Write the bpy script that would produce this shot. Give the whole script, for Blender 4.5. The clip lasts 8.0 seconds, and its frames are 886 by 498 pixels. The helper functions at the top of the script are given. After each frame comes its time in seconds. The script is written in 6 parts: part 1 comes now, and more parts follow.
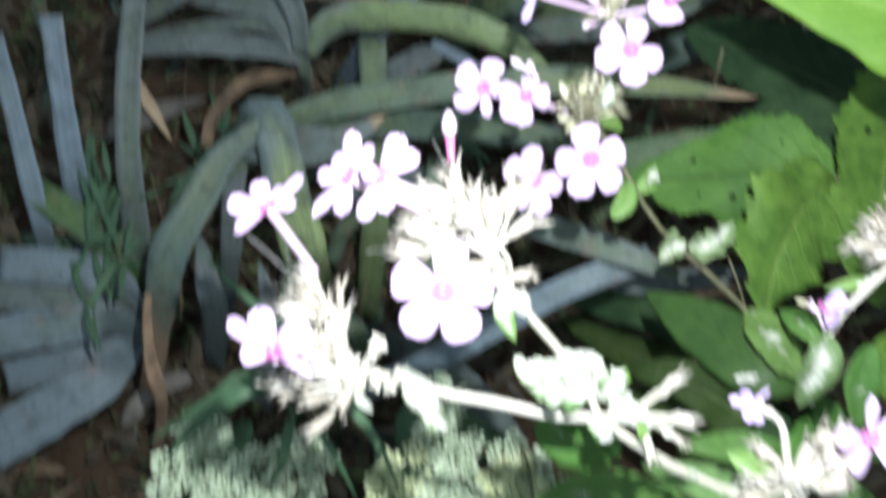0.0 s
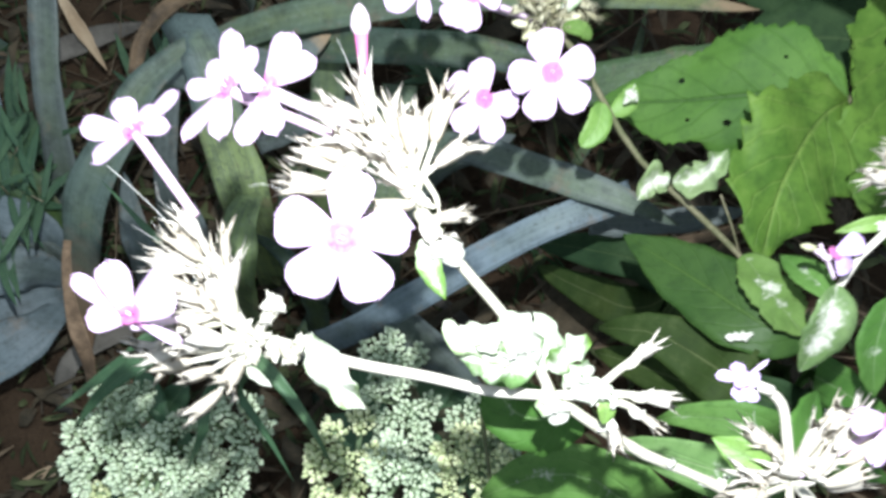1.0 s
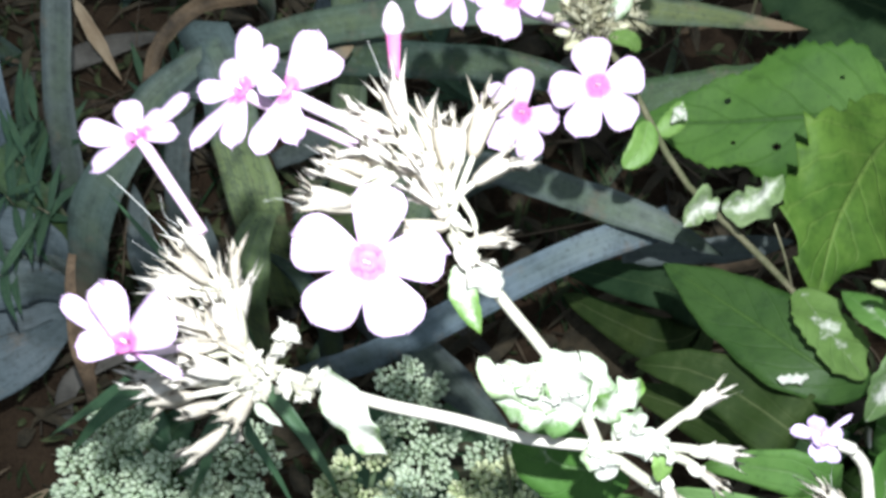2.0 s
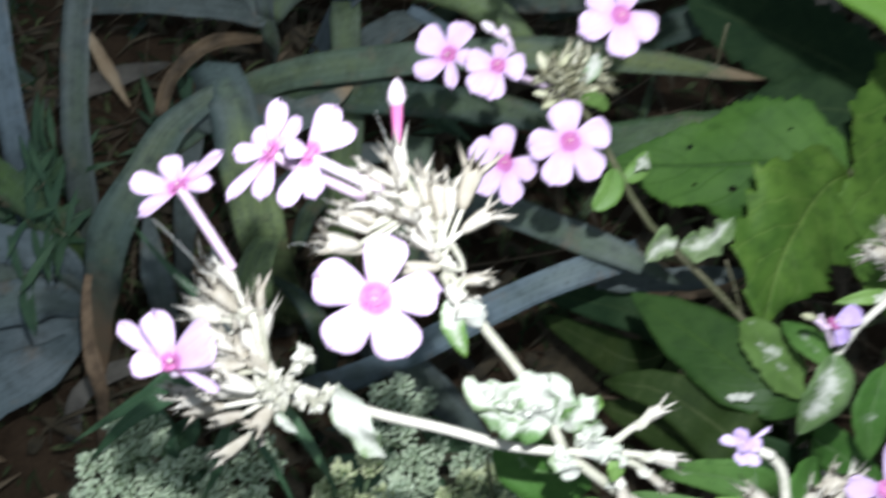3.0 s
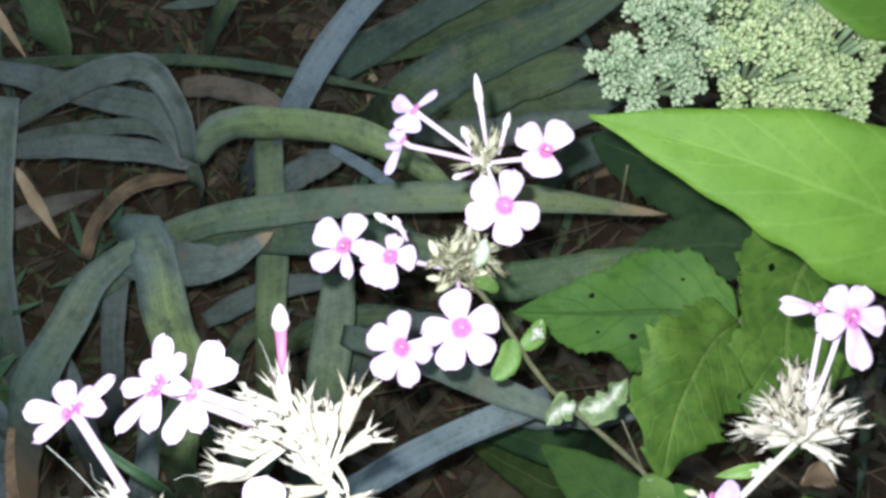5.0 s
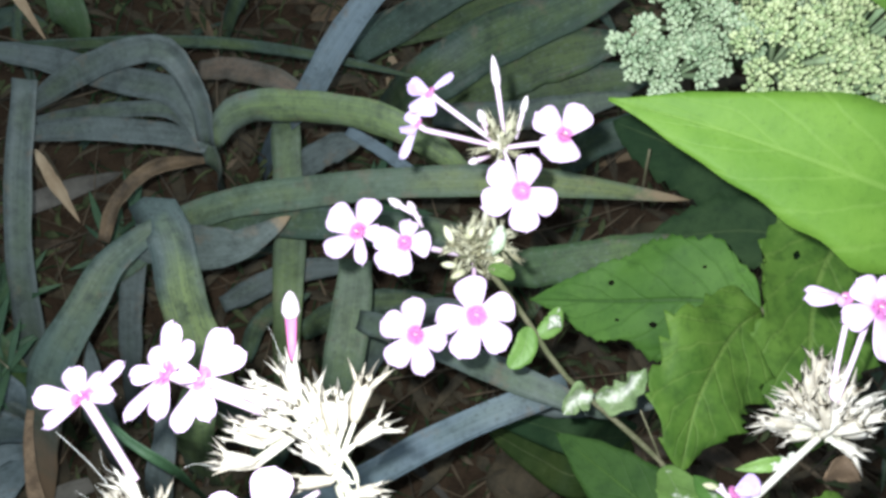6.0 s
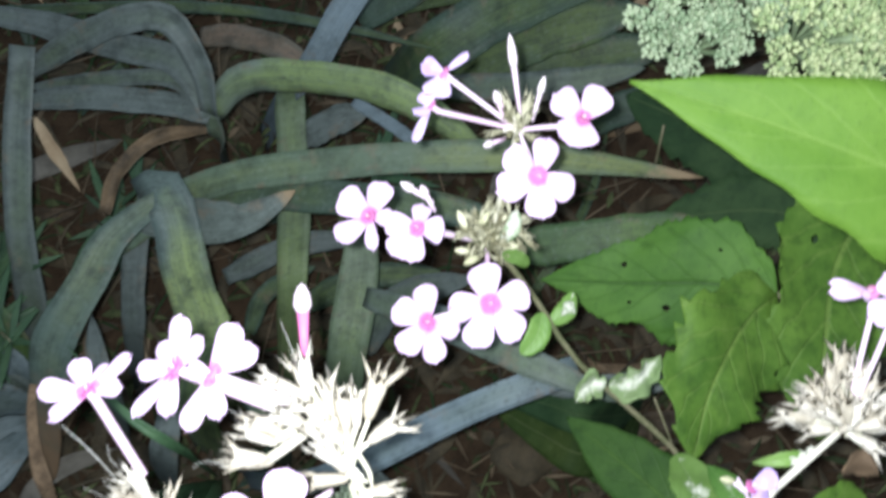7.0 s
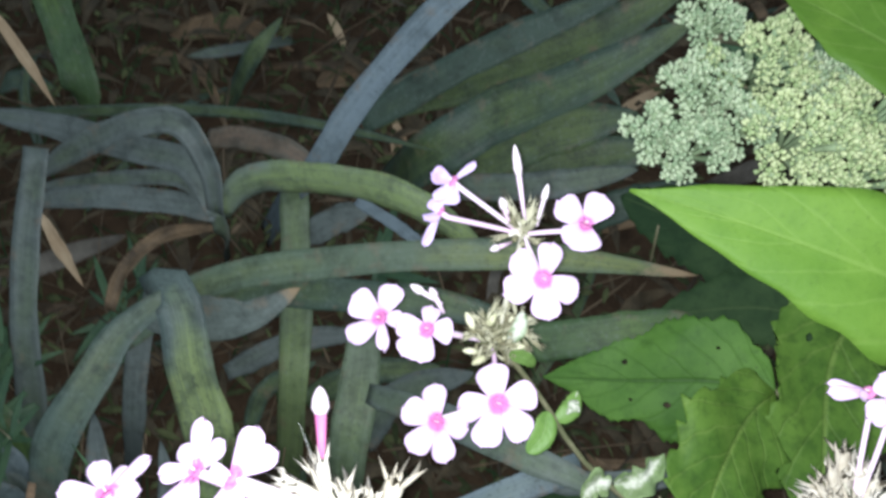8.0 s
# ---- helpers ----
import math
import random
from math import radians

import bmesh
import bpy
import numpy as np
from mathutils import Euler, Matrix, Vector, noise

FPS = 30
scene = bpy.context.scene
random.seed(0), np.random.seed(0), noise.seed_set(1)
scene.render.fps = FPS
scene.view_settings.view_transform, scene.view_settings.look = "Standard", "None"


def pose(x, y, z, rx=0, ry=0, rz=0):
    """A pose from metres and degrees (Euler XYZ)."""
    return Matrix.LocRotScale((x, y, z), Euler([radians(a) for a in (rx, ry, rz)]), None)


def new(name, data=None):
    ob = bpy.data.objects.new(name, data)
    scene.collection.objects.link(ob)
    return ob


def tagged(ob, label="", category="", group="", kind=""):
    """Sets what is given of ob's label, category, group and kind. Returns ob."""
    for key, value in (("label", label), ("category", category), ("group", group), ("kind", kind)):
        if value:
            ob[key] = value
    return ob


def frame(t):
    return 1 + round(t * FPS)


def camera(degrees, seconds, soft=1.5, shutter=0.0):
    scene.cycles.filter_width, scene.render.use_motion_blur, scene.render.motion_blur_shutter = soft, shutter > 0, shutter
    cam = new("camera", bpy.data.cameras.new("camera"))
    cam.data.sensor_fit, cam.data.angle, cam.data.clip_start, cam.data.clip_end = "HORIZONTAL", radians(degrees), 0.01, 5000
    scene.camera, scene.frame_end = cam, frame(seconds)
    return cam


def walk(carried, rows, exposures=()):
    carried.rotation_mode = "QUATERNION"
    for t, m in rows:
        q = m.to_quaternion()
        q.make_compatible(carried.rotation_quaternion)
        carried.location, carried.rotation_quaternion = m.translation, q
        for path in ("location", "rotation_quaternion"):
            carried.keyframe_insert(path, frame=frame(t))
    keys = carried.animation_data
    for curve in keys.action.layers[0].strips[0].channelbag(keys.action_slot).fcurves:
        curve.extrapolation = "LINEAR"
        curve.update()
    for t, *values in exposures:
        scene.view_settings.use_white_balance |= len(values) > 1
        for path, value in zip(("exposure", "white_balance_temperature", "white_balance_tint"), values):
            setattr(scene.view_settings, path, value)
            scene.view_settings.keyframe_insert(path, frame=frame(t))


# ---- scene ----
cam = camera(55, 8.0, soft=3.1, shutter=1.0)
walk(cam, [
    (0, pose(-0.0125, -0.1818, 0.5315, 21.16, 1.67, -0.81)),
    (0.1, pose(-0.0103, -0.1787, 0.5277, 22.33, 2.15, -0.88)),
    (0.2, pose(-0.0081, -0.1757, 0.5239, 21.27, 1.95, -0.95)),
    (0.3, pose(-0.0059, -0.1730, 0.5198, 20.36, 1.64, -1.01)),
    (0.5, pose(-0.0017, -0.1688, 0.5106, 18.86, 1.73, -1.12)),
    (0.7, pose(0.0020, -0.1668, 0.4998, 17.37, 1.02, -1.21)),
    (0.8, pose(0.0033, -0.1663, 0.4941, 17.37, 1.22, -1.23)),
    (1, pose(0.0046, -0.1659, 0.4837, 17.29, 1.58, -1.25)),
    (1.5, pose(0.0027, -0.1616, 0.4654, 17.66, 1.21, -0.51)),
    (1.7, pose(0.0008, -0.1588, 0.461, 18.16, 1.74, -0.13)),
    (2.8, pose(-0.0011, -0.1627, 0.4921, 19.47, 1.89, 1.27)),
    (3, pose(-0.0008, -0.1642, 0.4967, 19.74, 0.83, 0.72)),
    (3.2, pose(-0.0006, -0.1632, 0.5022, 20.74, -0.40, 0.24)),
    (3.3, pose(-0.0006, -0.1622, 0.5051, 20.29, -0.78, 0.11)),
    (3.5, pose(0, -0.16, 0.51, 20, 0, -0)),
    (3.7, pose(0.0018, -0.1583, 0.5127, 19.76, 0.48, -0.05)),
    (3.8, pose(0.0033, -0.1573, 0.5133, 20.15, 0.60, -0.09)),
    (4, pose(0.0069, -0.1538, 0.5142, 20.5, -0.13, -0.32)),
    (4.2, pose(0.0108, -0.1477, 0.5153, 21.53, 0.36, -0.83)),
    (4.3, pose(0.0126, -0.1442, 0.5161, 22.16, -0.11, -1.17)),
    (4.5, pose(0.0155, -0.1385, 0.5187, 22.85, -0.53, -1.92)),
    (4.7, pose(0.017, -0.1357, 0.5212, 23.79, -1.01, -2.42)),
    (6, pose(0.0207, -0.1306, 0.5165, 22.47, 0.44, -1.45)),
    (6.2, pose(0.0204, -0.1305, 0.5167, 23.12, -0.35, -1.51)),
    (6.3, pose(0.0201, -0.1304, 0.5168, 22.84, -0.33, -1.57)),
    (6.5, pose(0.0196, -0.1299, 0.517, 22.33, -0.28, -1.63)),
    (6.7, pose(0.0192, -0.1277, 0.5156, 22.32, -0.33, -1.49)),
    (6.8, pose(0.0188, -0.1258, 0.5144, 21.01, 0.77, -1.35)),
    (7, pose(0.0167, -0.121, 0.513, 19.78, 0.2, -1.05)),
    (7.2, pose(0.0128, -0.1158, 0.5142, 21.98, -0.64, -1.04)),
    (7.4, pose(0.0095, -0.1122, 0.5169, 23.04, -0.36, -1.03)),
    (7.5, pose(0.0089, -0.1117, 0.5182, 22.64, 0.21, -1.03)),
    (7.7, pose(0.0093, -0.1136, 0.5203, 23.30, -1.11, -1.09)),
    (7.8, pose(0.0097, -0.1156, 0.5211, 24.23, -1.01, -1.13)),
    (8, pose(0.0109, -0.1207, 0.5225, 25.77, -0.46, -1.35)),
], exposures=[(0, 0.42, 6400, 13), (0.5, 0.55, 6500, 13), (1.0, 0.60, 6500, 13), (1.7, 0.44, 6500, 13), (2.8, -0.25, 6400, 13), (3.5, -0.37, 6400, 13), (4.0, -0.32, 6400, 13), (4.5, -0.07, 6450, 12), (6.0, 0.24, 6500, 11), (8.0, 0.09, 6500, 12)])

# the torch held just above the lens, and a faint night sky
world = bpy.data.worlds.new("night_sky")
scene.world = world
world.use_nodes = True
world.node_tree.nodes["Background"].inputs["Color"].default_value = (0.66, 0.81, 0.98, 1)
world.node_tree.nodes["Background"].inputs["Strength"].default_value = 0.48
torch = new("torch_light", bpy.data.lights.new("torch_light", "POINT"))
torch.data.energy = 6.0
torch.data.shadow_soft_size = 0.003
torch.data.color = (0.87, 0.93, 1.0)
torch.location = (0.010, -0.119, 0.519)

VIEW = Vector((0, -0.342, 0.94))      # the way most leaves face
UP = Vector((0, 0.94, 0.342))         # across the slope of the bed
SIDE = Vector((1, 0, 0))


def facing(across, up, out):
    """A direction: across the bed, up its slope, out towards the viewer."""
    return SIDE * across + UP * up + VIEW * out



# ---- materials ----
class Nodes:
    """Wires node materials."""

    def __init__(self, name, rough=0.5, spec=0.4):
        self.mat = bpy.data.materials.new(name)
        self.mat.use_nodes = True
        self.tree = self.mat.node_tree
        self.bsdf = self.tree.nodes["Principled BSDF"]
        self.bsdf.inputs["Roughness"].default_value = rough
        self.bsdf.inputs["Specular IOR Level"].default_value = spec

    def add(self, kind, **links):
        n = self.tree.nodes.new(kind)
        for key, value in links.items():
            self.put(n, key.replace("_", " "), value)
        return n

    def put(self, n, key, value):
        slot = n.inputs[int(key[1:])] if key[0] == "i" and key[1:].isdigit() else n.inputs[key]
        if isinstance(value, bpy.types.NodeSocket):
            self.tree.links.new(value, slot)
        else:
            slot.default_value = value

    def coord(self, which="Object"):
        return self.add("ShaderNodeTexCoord").outputs[which]

    def scaled(self, vec, scale):
        n = self.add("ShaderNodeMapping", Vector=vec)
        n.inputs["Scale"].default_value = scale
        return n.outputs["Vector"]

    def noise(self, scale, detail=4.0, vec=None, rough=0.55):
        n = self.add("ShaderNodeTexNoise", Scale=scale, Detail=detail, Roughness=rough)
        self.tree.links.new(vec if vec is not None else self.coord(), n.inputs["Vector"])
        return n.outputs["Fac"]

    def math(self, op, a, b=0.0, clamp=False):
        n = self.add("ShaderNodeMath")
        n.operation, n.use_clamp = op, clamp
        self.put(n, "i0", a)
        self.put(n, "i1", b)
        return n.outputs[0]

    def step(self, value, lo, hi):
        n = self.add("ShaderNodeMapRange")
        n.interpolation_type = "SMOOTHSTEP"
        self.put(n, "Value", value)
        n.inputs["From Min"].default_value, n.inputs["From Max"].default_value = lo, hi
        return n.outputs["Result"]

    def mix(self, fac, a, b, mode="MIX"):
        n = self.add("ShaderNodeMix")
        n.data_type, n.blend_type = "RGBA", mode
        self.put(n, "i0", fac)
        for slot, v in ((6, a), (7, b)):
            self.put(n, "i%d" % slot, (*v, 1) if isinstance(v, tuple) else v)
        return n.outputs[2]

    def rand(self):
        return self.add("ShaderNodeObjectInfo").outputs["Random"]

    def island(self):
        return self.add("ShaderNodeNewGeometry").outputs["Random Per Island"]

    def split(self, vec):
        n = self.add("ShaderNodeSeparateXYZ", Vector=vec)
        return n.outputs

    def bump(self, height, strength=0.3, distance=0.0006):
        n = self.add("ShaderNodeBump", Strength=strength, Distance=distance, Height=height)
        self.put(self.bsdf, "Normal", n.outputs["Normal"])

    def done(self, colour, thin=0.0):
        """thin: how much light goes through, as through a leaf."""
        self.put(self.bsdf, "Base Color", colour)
        if thin:
            t = self.add("ShaderNodeBsdfTranslucent", Color=colour)
            m = self.add("ShaderNodeMixShader")
            self.put(m, "i0", thin)
            self.put(m, "i1", self.bsdf.outputs[0])
            self.put(m, "i2", t.outputs[0])
            self.put(self.tree.nodes["Material Output"], "Surface", m.outputs[0])
        return self.mat


def iris_material(name, cool, warm, lean, tip=None, dry=0.0, along=0.0):
    """Strap leaves: a grey bloom over green, fine ribs along the blade, dark specks, some with a tan tip."""
    k = Nodes(name, 0.55, 0.35)
    uv = k.split(k.coord("UV"))
    ribs = k.noise(1.0, 3, k.scaled(k.coord("UV"), (2.0, 26.0, 1)))
    patch = k.noise(28, 3)
    fine = k.noise(420, 5)
    where = k.math("ADD", k.math("MULTIPLY", k.rand(), 0.5), k.math("ADD", k.math("MULTIPLY", patch, 1.4), lean))
    if along:
        where = k.math("ADD", where, k.math("MULTIPLY", k.math("SUBTRACT", uv[0], 0.3), along))
    mid = k.step(k.math("ABSOLUTE", k.math("SUBTRACT", uv[1], 0.5)), 0.48, 0.1)
    col = k.mix(k.step(k.math("ADD", where, k.math("MULTIPLY", mid, 0.25)), 0.75, 1.35), cool, warm)
    col = k.mix(k.math("MULTIPLY", k.step(ribs, 0.35, 0.65), 0.45), col, (cool[0] * 0.55, cool[1] * 0.6, cool[2] * 0.55))
    speck = k.step(k.math("ADD", k.noise(520, 4), k.math("MULTIPLY", patch, 0.3)), 0.72, 0.90)
    col = k.mix(k.math("MULTIPLY", speck, 0.55), col, (0.03, 0.035, 0.03))
    col = k.mix(k.math("MULTIPLY", k.step(fine, 0.5, 0.8), 0.26), col, (0.22, 0.27, 0.25))
    grime = k.step(k.math("ADD", k.math("MULTIPLY", k.noise(75, 8, None, 0.72), 0.8), k.math("MULTIPLY", ribs, 0.2)), 0.44, 0.68)
    col = k.mix(k.math("MULTIPLY", grime, 0.72), col, (cool[0] * 0.28, cool[1] * 0.30, cool[2] * 0.27))
    scar = k.step(k.noise(1.0, 4, k.scaled(k.coord("UV"), (40.0, 3.0, 1)), 0.7), 0.66, 0.74)
    col = k.mix(k.math("MULTIPLY", scar, 0.4), col, (0.20, 0.16, 0.10))
    rust = k.step(k.math("ADD", k.noise(70, 6, None, 0.65), k.math("MULTIPLY", k.math("ABSOLUTE", k.math("SUBTRACT", uv[1], 0.5)), 0.16)), 0.60, 0.74)
    col = k.mix(k.math("MULTIPLY", rust, 0.5), col, (0.15, 0.115, 0.075))
    if tip:
        col = k.mix(k.step(k.math("ADD", uv[0], k.math("MULTIPLY", k.math("SUBTRACT", fine, 0.5), 0.10)), 1 - tip, 1 - tip * 0.3), col, (0.27, 0.20, 0.115))
    if dry:
        col = k.mix(k.step(k.math("ADD", uv[0], k.math("MULTIPLY", k.math("SUBTRACT", patch, 0.5), 0.5)), dry, dry * 0.4), col, (0.23, 0.150, 0.085))
    k.bump(k.math("ADD", ribs, k.math("MULTIPLY", fine, 0.4)), 0.5, 0.0005)
    return k.done(col, 0.08)


iris_grey = iris_material("iris_leaf_grey", (0.108, 0.134, 0.126), (0.100, 0.138, 0.085), -0.25)
iris_blue = iris_material("iris_leaf_blue", (0.150, 0.200, 0.225), (0.130, 0.175, 0.155), -0.4)
iris_green = iris_material("iris_leaf_green", (0.140, 0.180, 0.145), (0.175, 0.245, 0.090), -0.08, along=0.95)
iris_tipped = iris_material("iris_leaf_tan_tip", (0.100, 0.145, 0.095), (0.165, 0.205, 0.065), 0.02, tip=0.10, along=0.3)
iris_grey_tipped = iris_material("iris_leaf_grey_tan_tip", (0.118, 0.148, 0.132), (0.12, 0.155, 0.09), -0.3, tip=0.12)
iris_dark = iris_material("iris_leaf_dark", (0.050, 0.085, 0.062), (0.090, 0.135, 0.045), -0.15)
iris_pale = iris_material("iris_leaf_pale", (0.136, 0.176, 0.184), (0.118, 0.160, 0.130), -0.35)
iris_fold = iris_material("iris_leaf_folded", (0.085, 0.120, 0.110), (0.215, 0.285, 0.105), 0.12, along=2.8)
iris_lime = iris_material("iris_leaf_lime", (0.115, 0.160, 0.095), (0.155, 0.215, 0.085), -0.05, along=0.7)
iris_dark_green = iris_material("iris_leaf_dark_green", (0.060, 0.110, 0.045), (0.095, 0.165, 0.040), -0.05)
iris_dry_base = iris_material("iris_leaf_drying", (0.078, 0.116, 0.096), (0.100, 0.132, 0.070), -0.2, dry=0.52)


def leaf_material(name, main, light, vein, side_veins=9.0, rough=0.42, powder=0.0, spec=0.4, tip=None, veins=0.11, relief_by=0.35, rib=0.7, mottle=0.35):
    """Broad leaves: midrib and side veins, mottling, and a white mildew bloom where there is any."""
    k = Nodes(name, rough, spec)
    uv = k.split(k.coord("UV"))
    across = k.math("ABSOLUTE", k.math("SUBTRACT", uv[1], 0.5))
    mid = k.step(across, 0.03, 0.008)
    slant = k.math("SUBTRACT", k.math("MULTIPLY", uv[0], side_veins), k.math("MULTIPLY", across, side_veins * 0.55))
    wob = k.math("ADD", slant, k.math("MULTIPLY", k.noise(60, 2), 0.5))
    near = k.math("ABSOLUTE", k.math("SUBTRACT", k.math("FRACT", wob), 0.5))
    side = k.step(near, 0.09, 0.02)
    blotch, fine, patchy = k.noise(45, 4), k.noise(600, 5), k.noise(150, 6, None, 0.65)
    col = k.mix(k.step(k.math("ADD", blotch, k.math("MULTIPLY", k.math("SUBTRACT", k.rand(), 0.5), 0.4)), 0.3, 0.75), main, light)
    col = k.mix(k.math("MULTIPLY", side, veins), col, vein)
    col = k.mix(k.math("MULTIPLY", mid, rib), col, vein)
    col = k.mix(k.math("MULTIPLY", k.step(fine, 0.55, 0.8), 0.3), col, (main[0] * 0.5, main[1] * 0.5, main[2] * 0.5))
    col = k.mix(k.math("MULTIPLY", k.step(patchy, 0.46, 0.68), mottle), col, (main[0] * 0.45, main[1] * 0.5, main[2] * 0.6))
    col = k.mix(k.math("MULTIPLY", k.step(patchy, 0.46, 0.30), mottle * 0.6), col, vein)
    spots = k.step(k.noise(110, 2), 0.74, 0.77)
    col = k.mix(k.math("MULTIPLY", spots, 0.8), col, (0.02, 0.018, 0.01))
    if tip:
        col = k.mix(k.step(uv[0], 0.80, 1.0), col, tip)
    if powder:
        grains = k.math("ADD", k.math("MULTIPLY", k.noise(95, 5), 0.7), k.math("MULTIPLY", fine, 0.3))
        dust = k.step(k.math("SUBTRACT", grains, k.math("MULTIPLY", across, 0.42)), 0.57 - powder * 0.5, 0.74 - powder * 0.38)
        if tip:
            dust = k.math("MULTIPLY", dust, k.step(uv[0], 0.98, 0.7))
        col = k.mix(k.math("MULTIPLY", dust, 0.88), col, (0.70, 0.70, 0.61))
    relief = k.math("SUBTRACT", k.math("MULTIPLY", blotch, 0.5), k.math("ADD", k.math("MULTIPLY", side, relief_by), k.math("MULTIPLY", mid, min(1, relief_by * 3))))
    k.bump(k.math("ADD", k.math("ADD", relief, k.math("MULTIPLY", patchy, mottle)), k.math("MULTIPLY", fine, 0.25)), 0.5, 0.0008)
    return k.done(col, 0.15)


leaf_bright = leaf_material("leaf_bright_green", (0.084, 0.185, 0.020), (0.124, 0.238, 0.030), (0.20, 0.32, 0.07), 7.0, 0.6, spec=0.24, veins=0.16, relief_by=0.14, rib=0.3, mottle=0.14)
leaf_serrate = leaf_material("leaf_toothed", (0.046, 0.112, 0.014), (0.100, 0.192, 0.028), (0.15, 0.235, 0.05), 7.0, 0.62, spec=0.2, veins=0.30, relief_by=0.6, mottle=0.5)
leaf_serrate_dull = leaf_material("leaf_toothed_dull", (0.043, 0.116, 0.018), (0.082, 0.182, 0.031), (0.036, 0.085, 0.018), 7.0, 0.62, spec=0.2, veins=0.22, relief_by=0.5, mottle=0.3)
leaf_glossy = leaf_material("leaf_glossy", (0.021, 0.059, 0.011), (0.038, 0.086, 0.018), (0.060, 0.12, 0.025), 7.0, 0.5, 0.0, spec=0.22)
leaf_mid = leaf_material("leaf_mid_green", (0.056, 0.148, 0.026), (0.108, 0.225, 0.052), (0.16, 0.27, 0.10), 7.0, 0.6, 0.06, spec=0.2)
# dark and olive greens, with the shade beneath upper leaves put into the colour
leaf_dark_shaded = leaf_material("leaf_dark_shaded", (0.020, 0.047, 0.019), (0.038, 0.074, 0.028), (0.06, 0.10, 0.04), 7.0, 0.75, spec=0.12)
leaf_olive_shaded = leaf_material("leaf_olive_shaded", (0.025, 0.048, 0.010), (0.048, 0.074, 0.018), (0.10, 0.13, 0.05), 7.0, 0.7, spec=0.15)
leaf_mildew = leaf_material("leaf_mildewed", (0.085, 0.185, 0.045), (0.15, 0.27, 0.09), (0.20, 0.30, 0.12), 7.0, 0.75, 0.70)
leaf_mildew_tip = leaf_material("leaf_mildewed_green_tip", (0.10, 0.22, 0.04), (0.16, 0.30, 0.07), (0.22, 0.31, 0.14), 7.0, 0.75, 0.66, tip=(0.11, 0.23, 0.03))
leaf_pale = leaf_material("leaf_pale_mildewed", (0.085, 0.185, 0.045), (0.155, 0.275, 0.090), (0.22, 0.32, 0.14), 6.0, 0.7, 0.14, spec=0.2)
leaf_white = leaf_material("leaf_mildew_white", (0.12, 0.22, 0.07), (0.22, 0.31, 0.14), (0.24, 0.32, 0.16), 7.0, 0.8, 0.74)
leaf_powder = leaf_material("bract_mildewed", (0.16, 0.24, 0.10), (0.30, 0.36, 0.22), (0.30, 0.36, 0.22), 5.0, 0.8, 0.85)
leaf_chalk = leaf_material("bract_chalk_white", (0.30, 0.36, 0.24), (0.46, 0.50, 0.40), (0.40, 0.45, 0.34), 5.0, 0.85, 1.0, mottle=0.2)
leaf_flecked = leaf_material("leaf_mildew_flecked", (0.11, 0.19, 0.06), (0.20, 0.28, 0.12), (0.24, 0.32, 0.16), 7.0, 0.75, 0.42)
leaf_dull = leaf_material("leaf_dull_mildewed", (0.090, 0.170, 0.035), (0.150, 0.245, 0.070), (0.16, 0.24, 0.09), 6.0, 0.7, 0.12, spec=0.2)
leaf_young = leaf_material("leaf_young", (0.13, 0.26, 0.05), (0.19, 0.32, 0.08), (0.24, 0.36, 0.14), 6.0, 0.5, 0.02)
leaf_lance = leaf_material("leaf_lance", (0.060, 0.135, 0.062), (0.105, 0.195, 0.090), (0.12, 0.20, 0.10), 0.0, 0.5)
leaf_weed = leaf_material("leaf_weed", (0.034, 0.086, 0.042), (0.064, 0.128, 0.060), (0.10, 0.17, 0.06), 5.0, 0.55)


def petal_material():
    """White-pink petals with a magenta eye."""
    k = Nodes("petal", 0.6, 0.25)
    p = k.split(k.coord())
    r = k.math("SQRT", k.math("ADD", k.math("MULTIPLY", p[0], p[0]), k.math("MULTIPLY", p[1], p[1])))
    streak = k.noise(1.0, 4, k.scaled(k.coord(), (120, 1500, 1500)))
    col = k.mix(k.step(streak, 0.35, 0.75), (0.72, 0.55, 0.75), (0.64, 0.46, 0.70))
    col = k.mix(k.step(r, 0.0064, 0.0032), col, (0.65, 0.42, 0.66))
    wob = k.math("ADD", r, k.math("MULTIPLY", k.math("SUBTRACT", streak, 0.5), 0.0012))
    col = k.mix(k.step(wob, 0.0036, 0.0026), col, (0.50, 0.16, 0.38))
    k.bump(streak, 0.35, 0.0004)
    return k.done(col, 0.12)


def plain_material(name, a, b, scale, rough=0.6, bump=0.4, spec=0.3, thin=0.0, island=False, deep=0.0006):
    k = Nodes(name, rough, spec)
    f, g = k.noise(scale, 4), k.noise(scale * 7, 5)
    mixv = k.math("ADD", k.math("MULTIPLY", f, 0.7), k.math("MULTIPLY", g, 0.3))
    if island:
        mixv = k.math("ADD", mixv, k.math("MULTIPLY", k.math("SUBTRACT", k.island(), 0.5), 0.55))
    else:
        mixv = k.math("ADD", mixv, k.math("MULTIPLY", k.math("SUBTRACT", k.rand(), 0.5), 0.35))
    col = k.mix(k.step(mixv, 0.25, 0.75), a, b)
    k.bump(k.math("ADD", f, k.math("MULTIPLY", g, 0.5)), bump, deep)
    return k.done(col, thin)


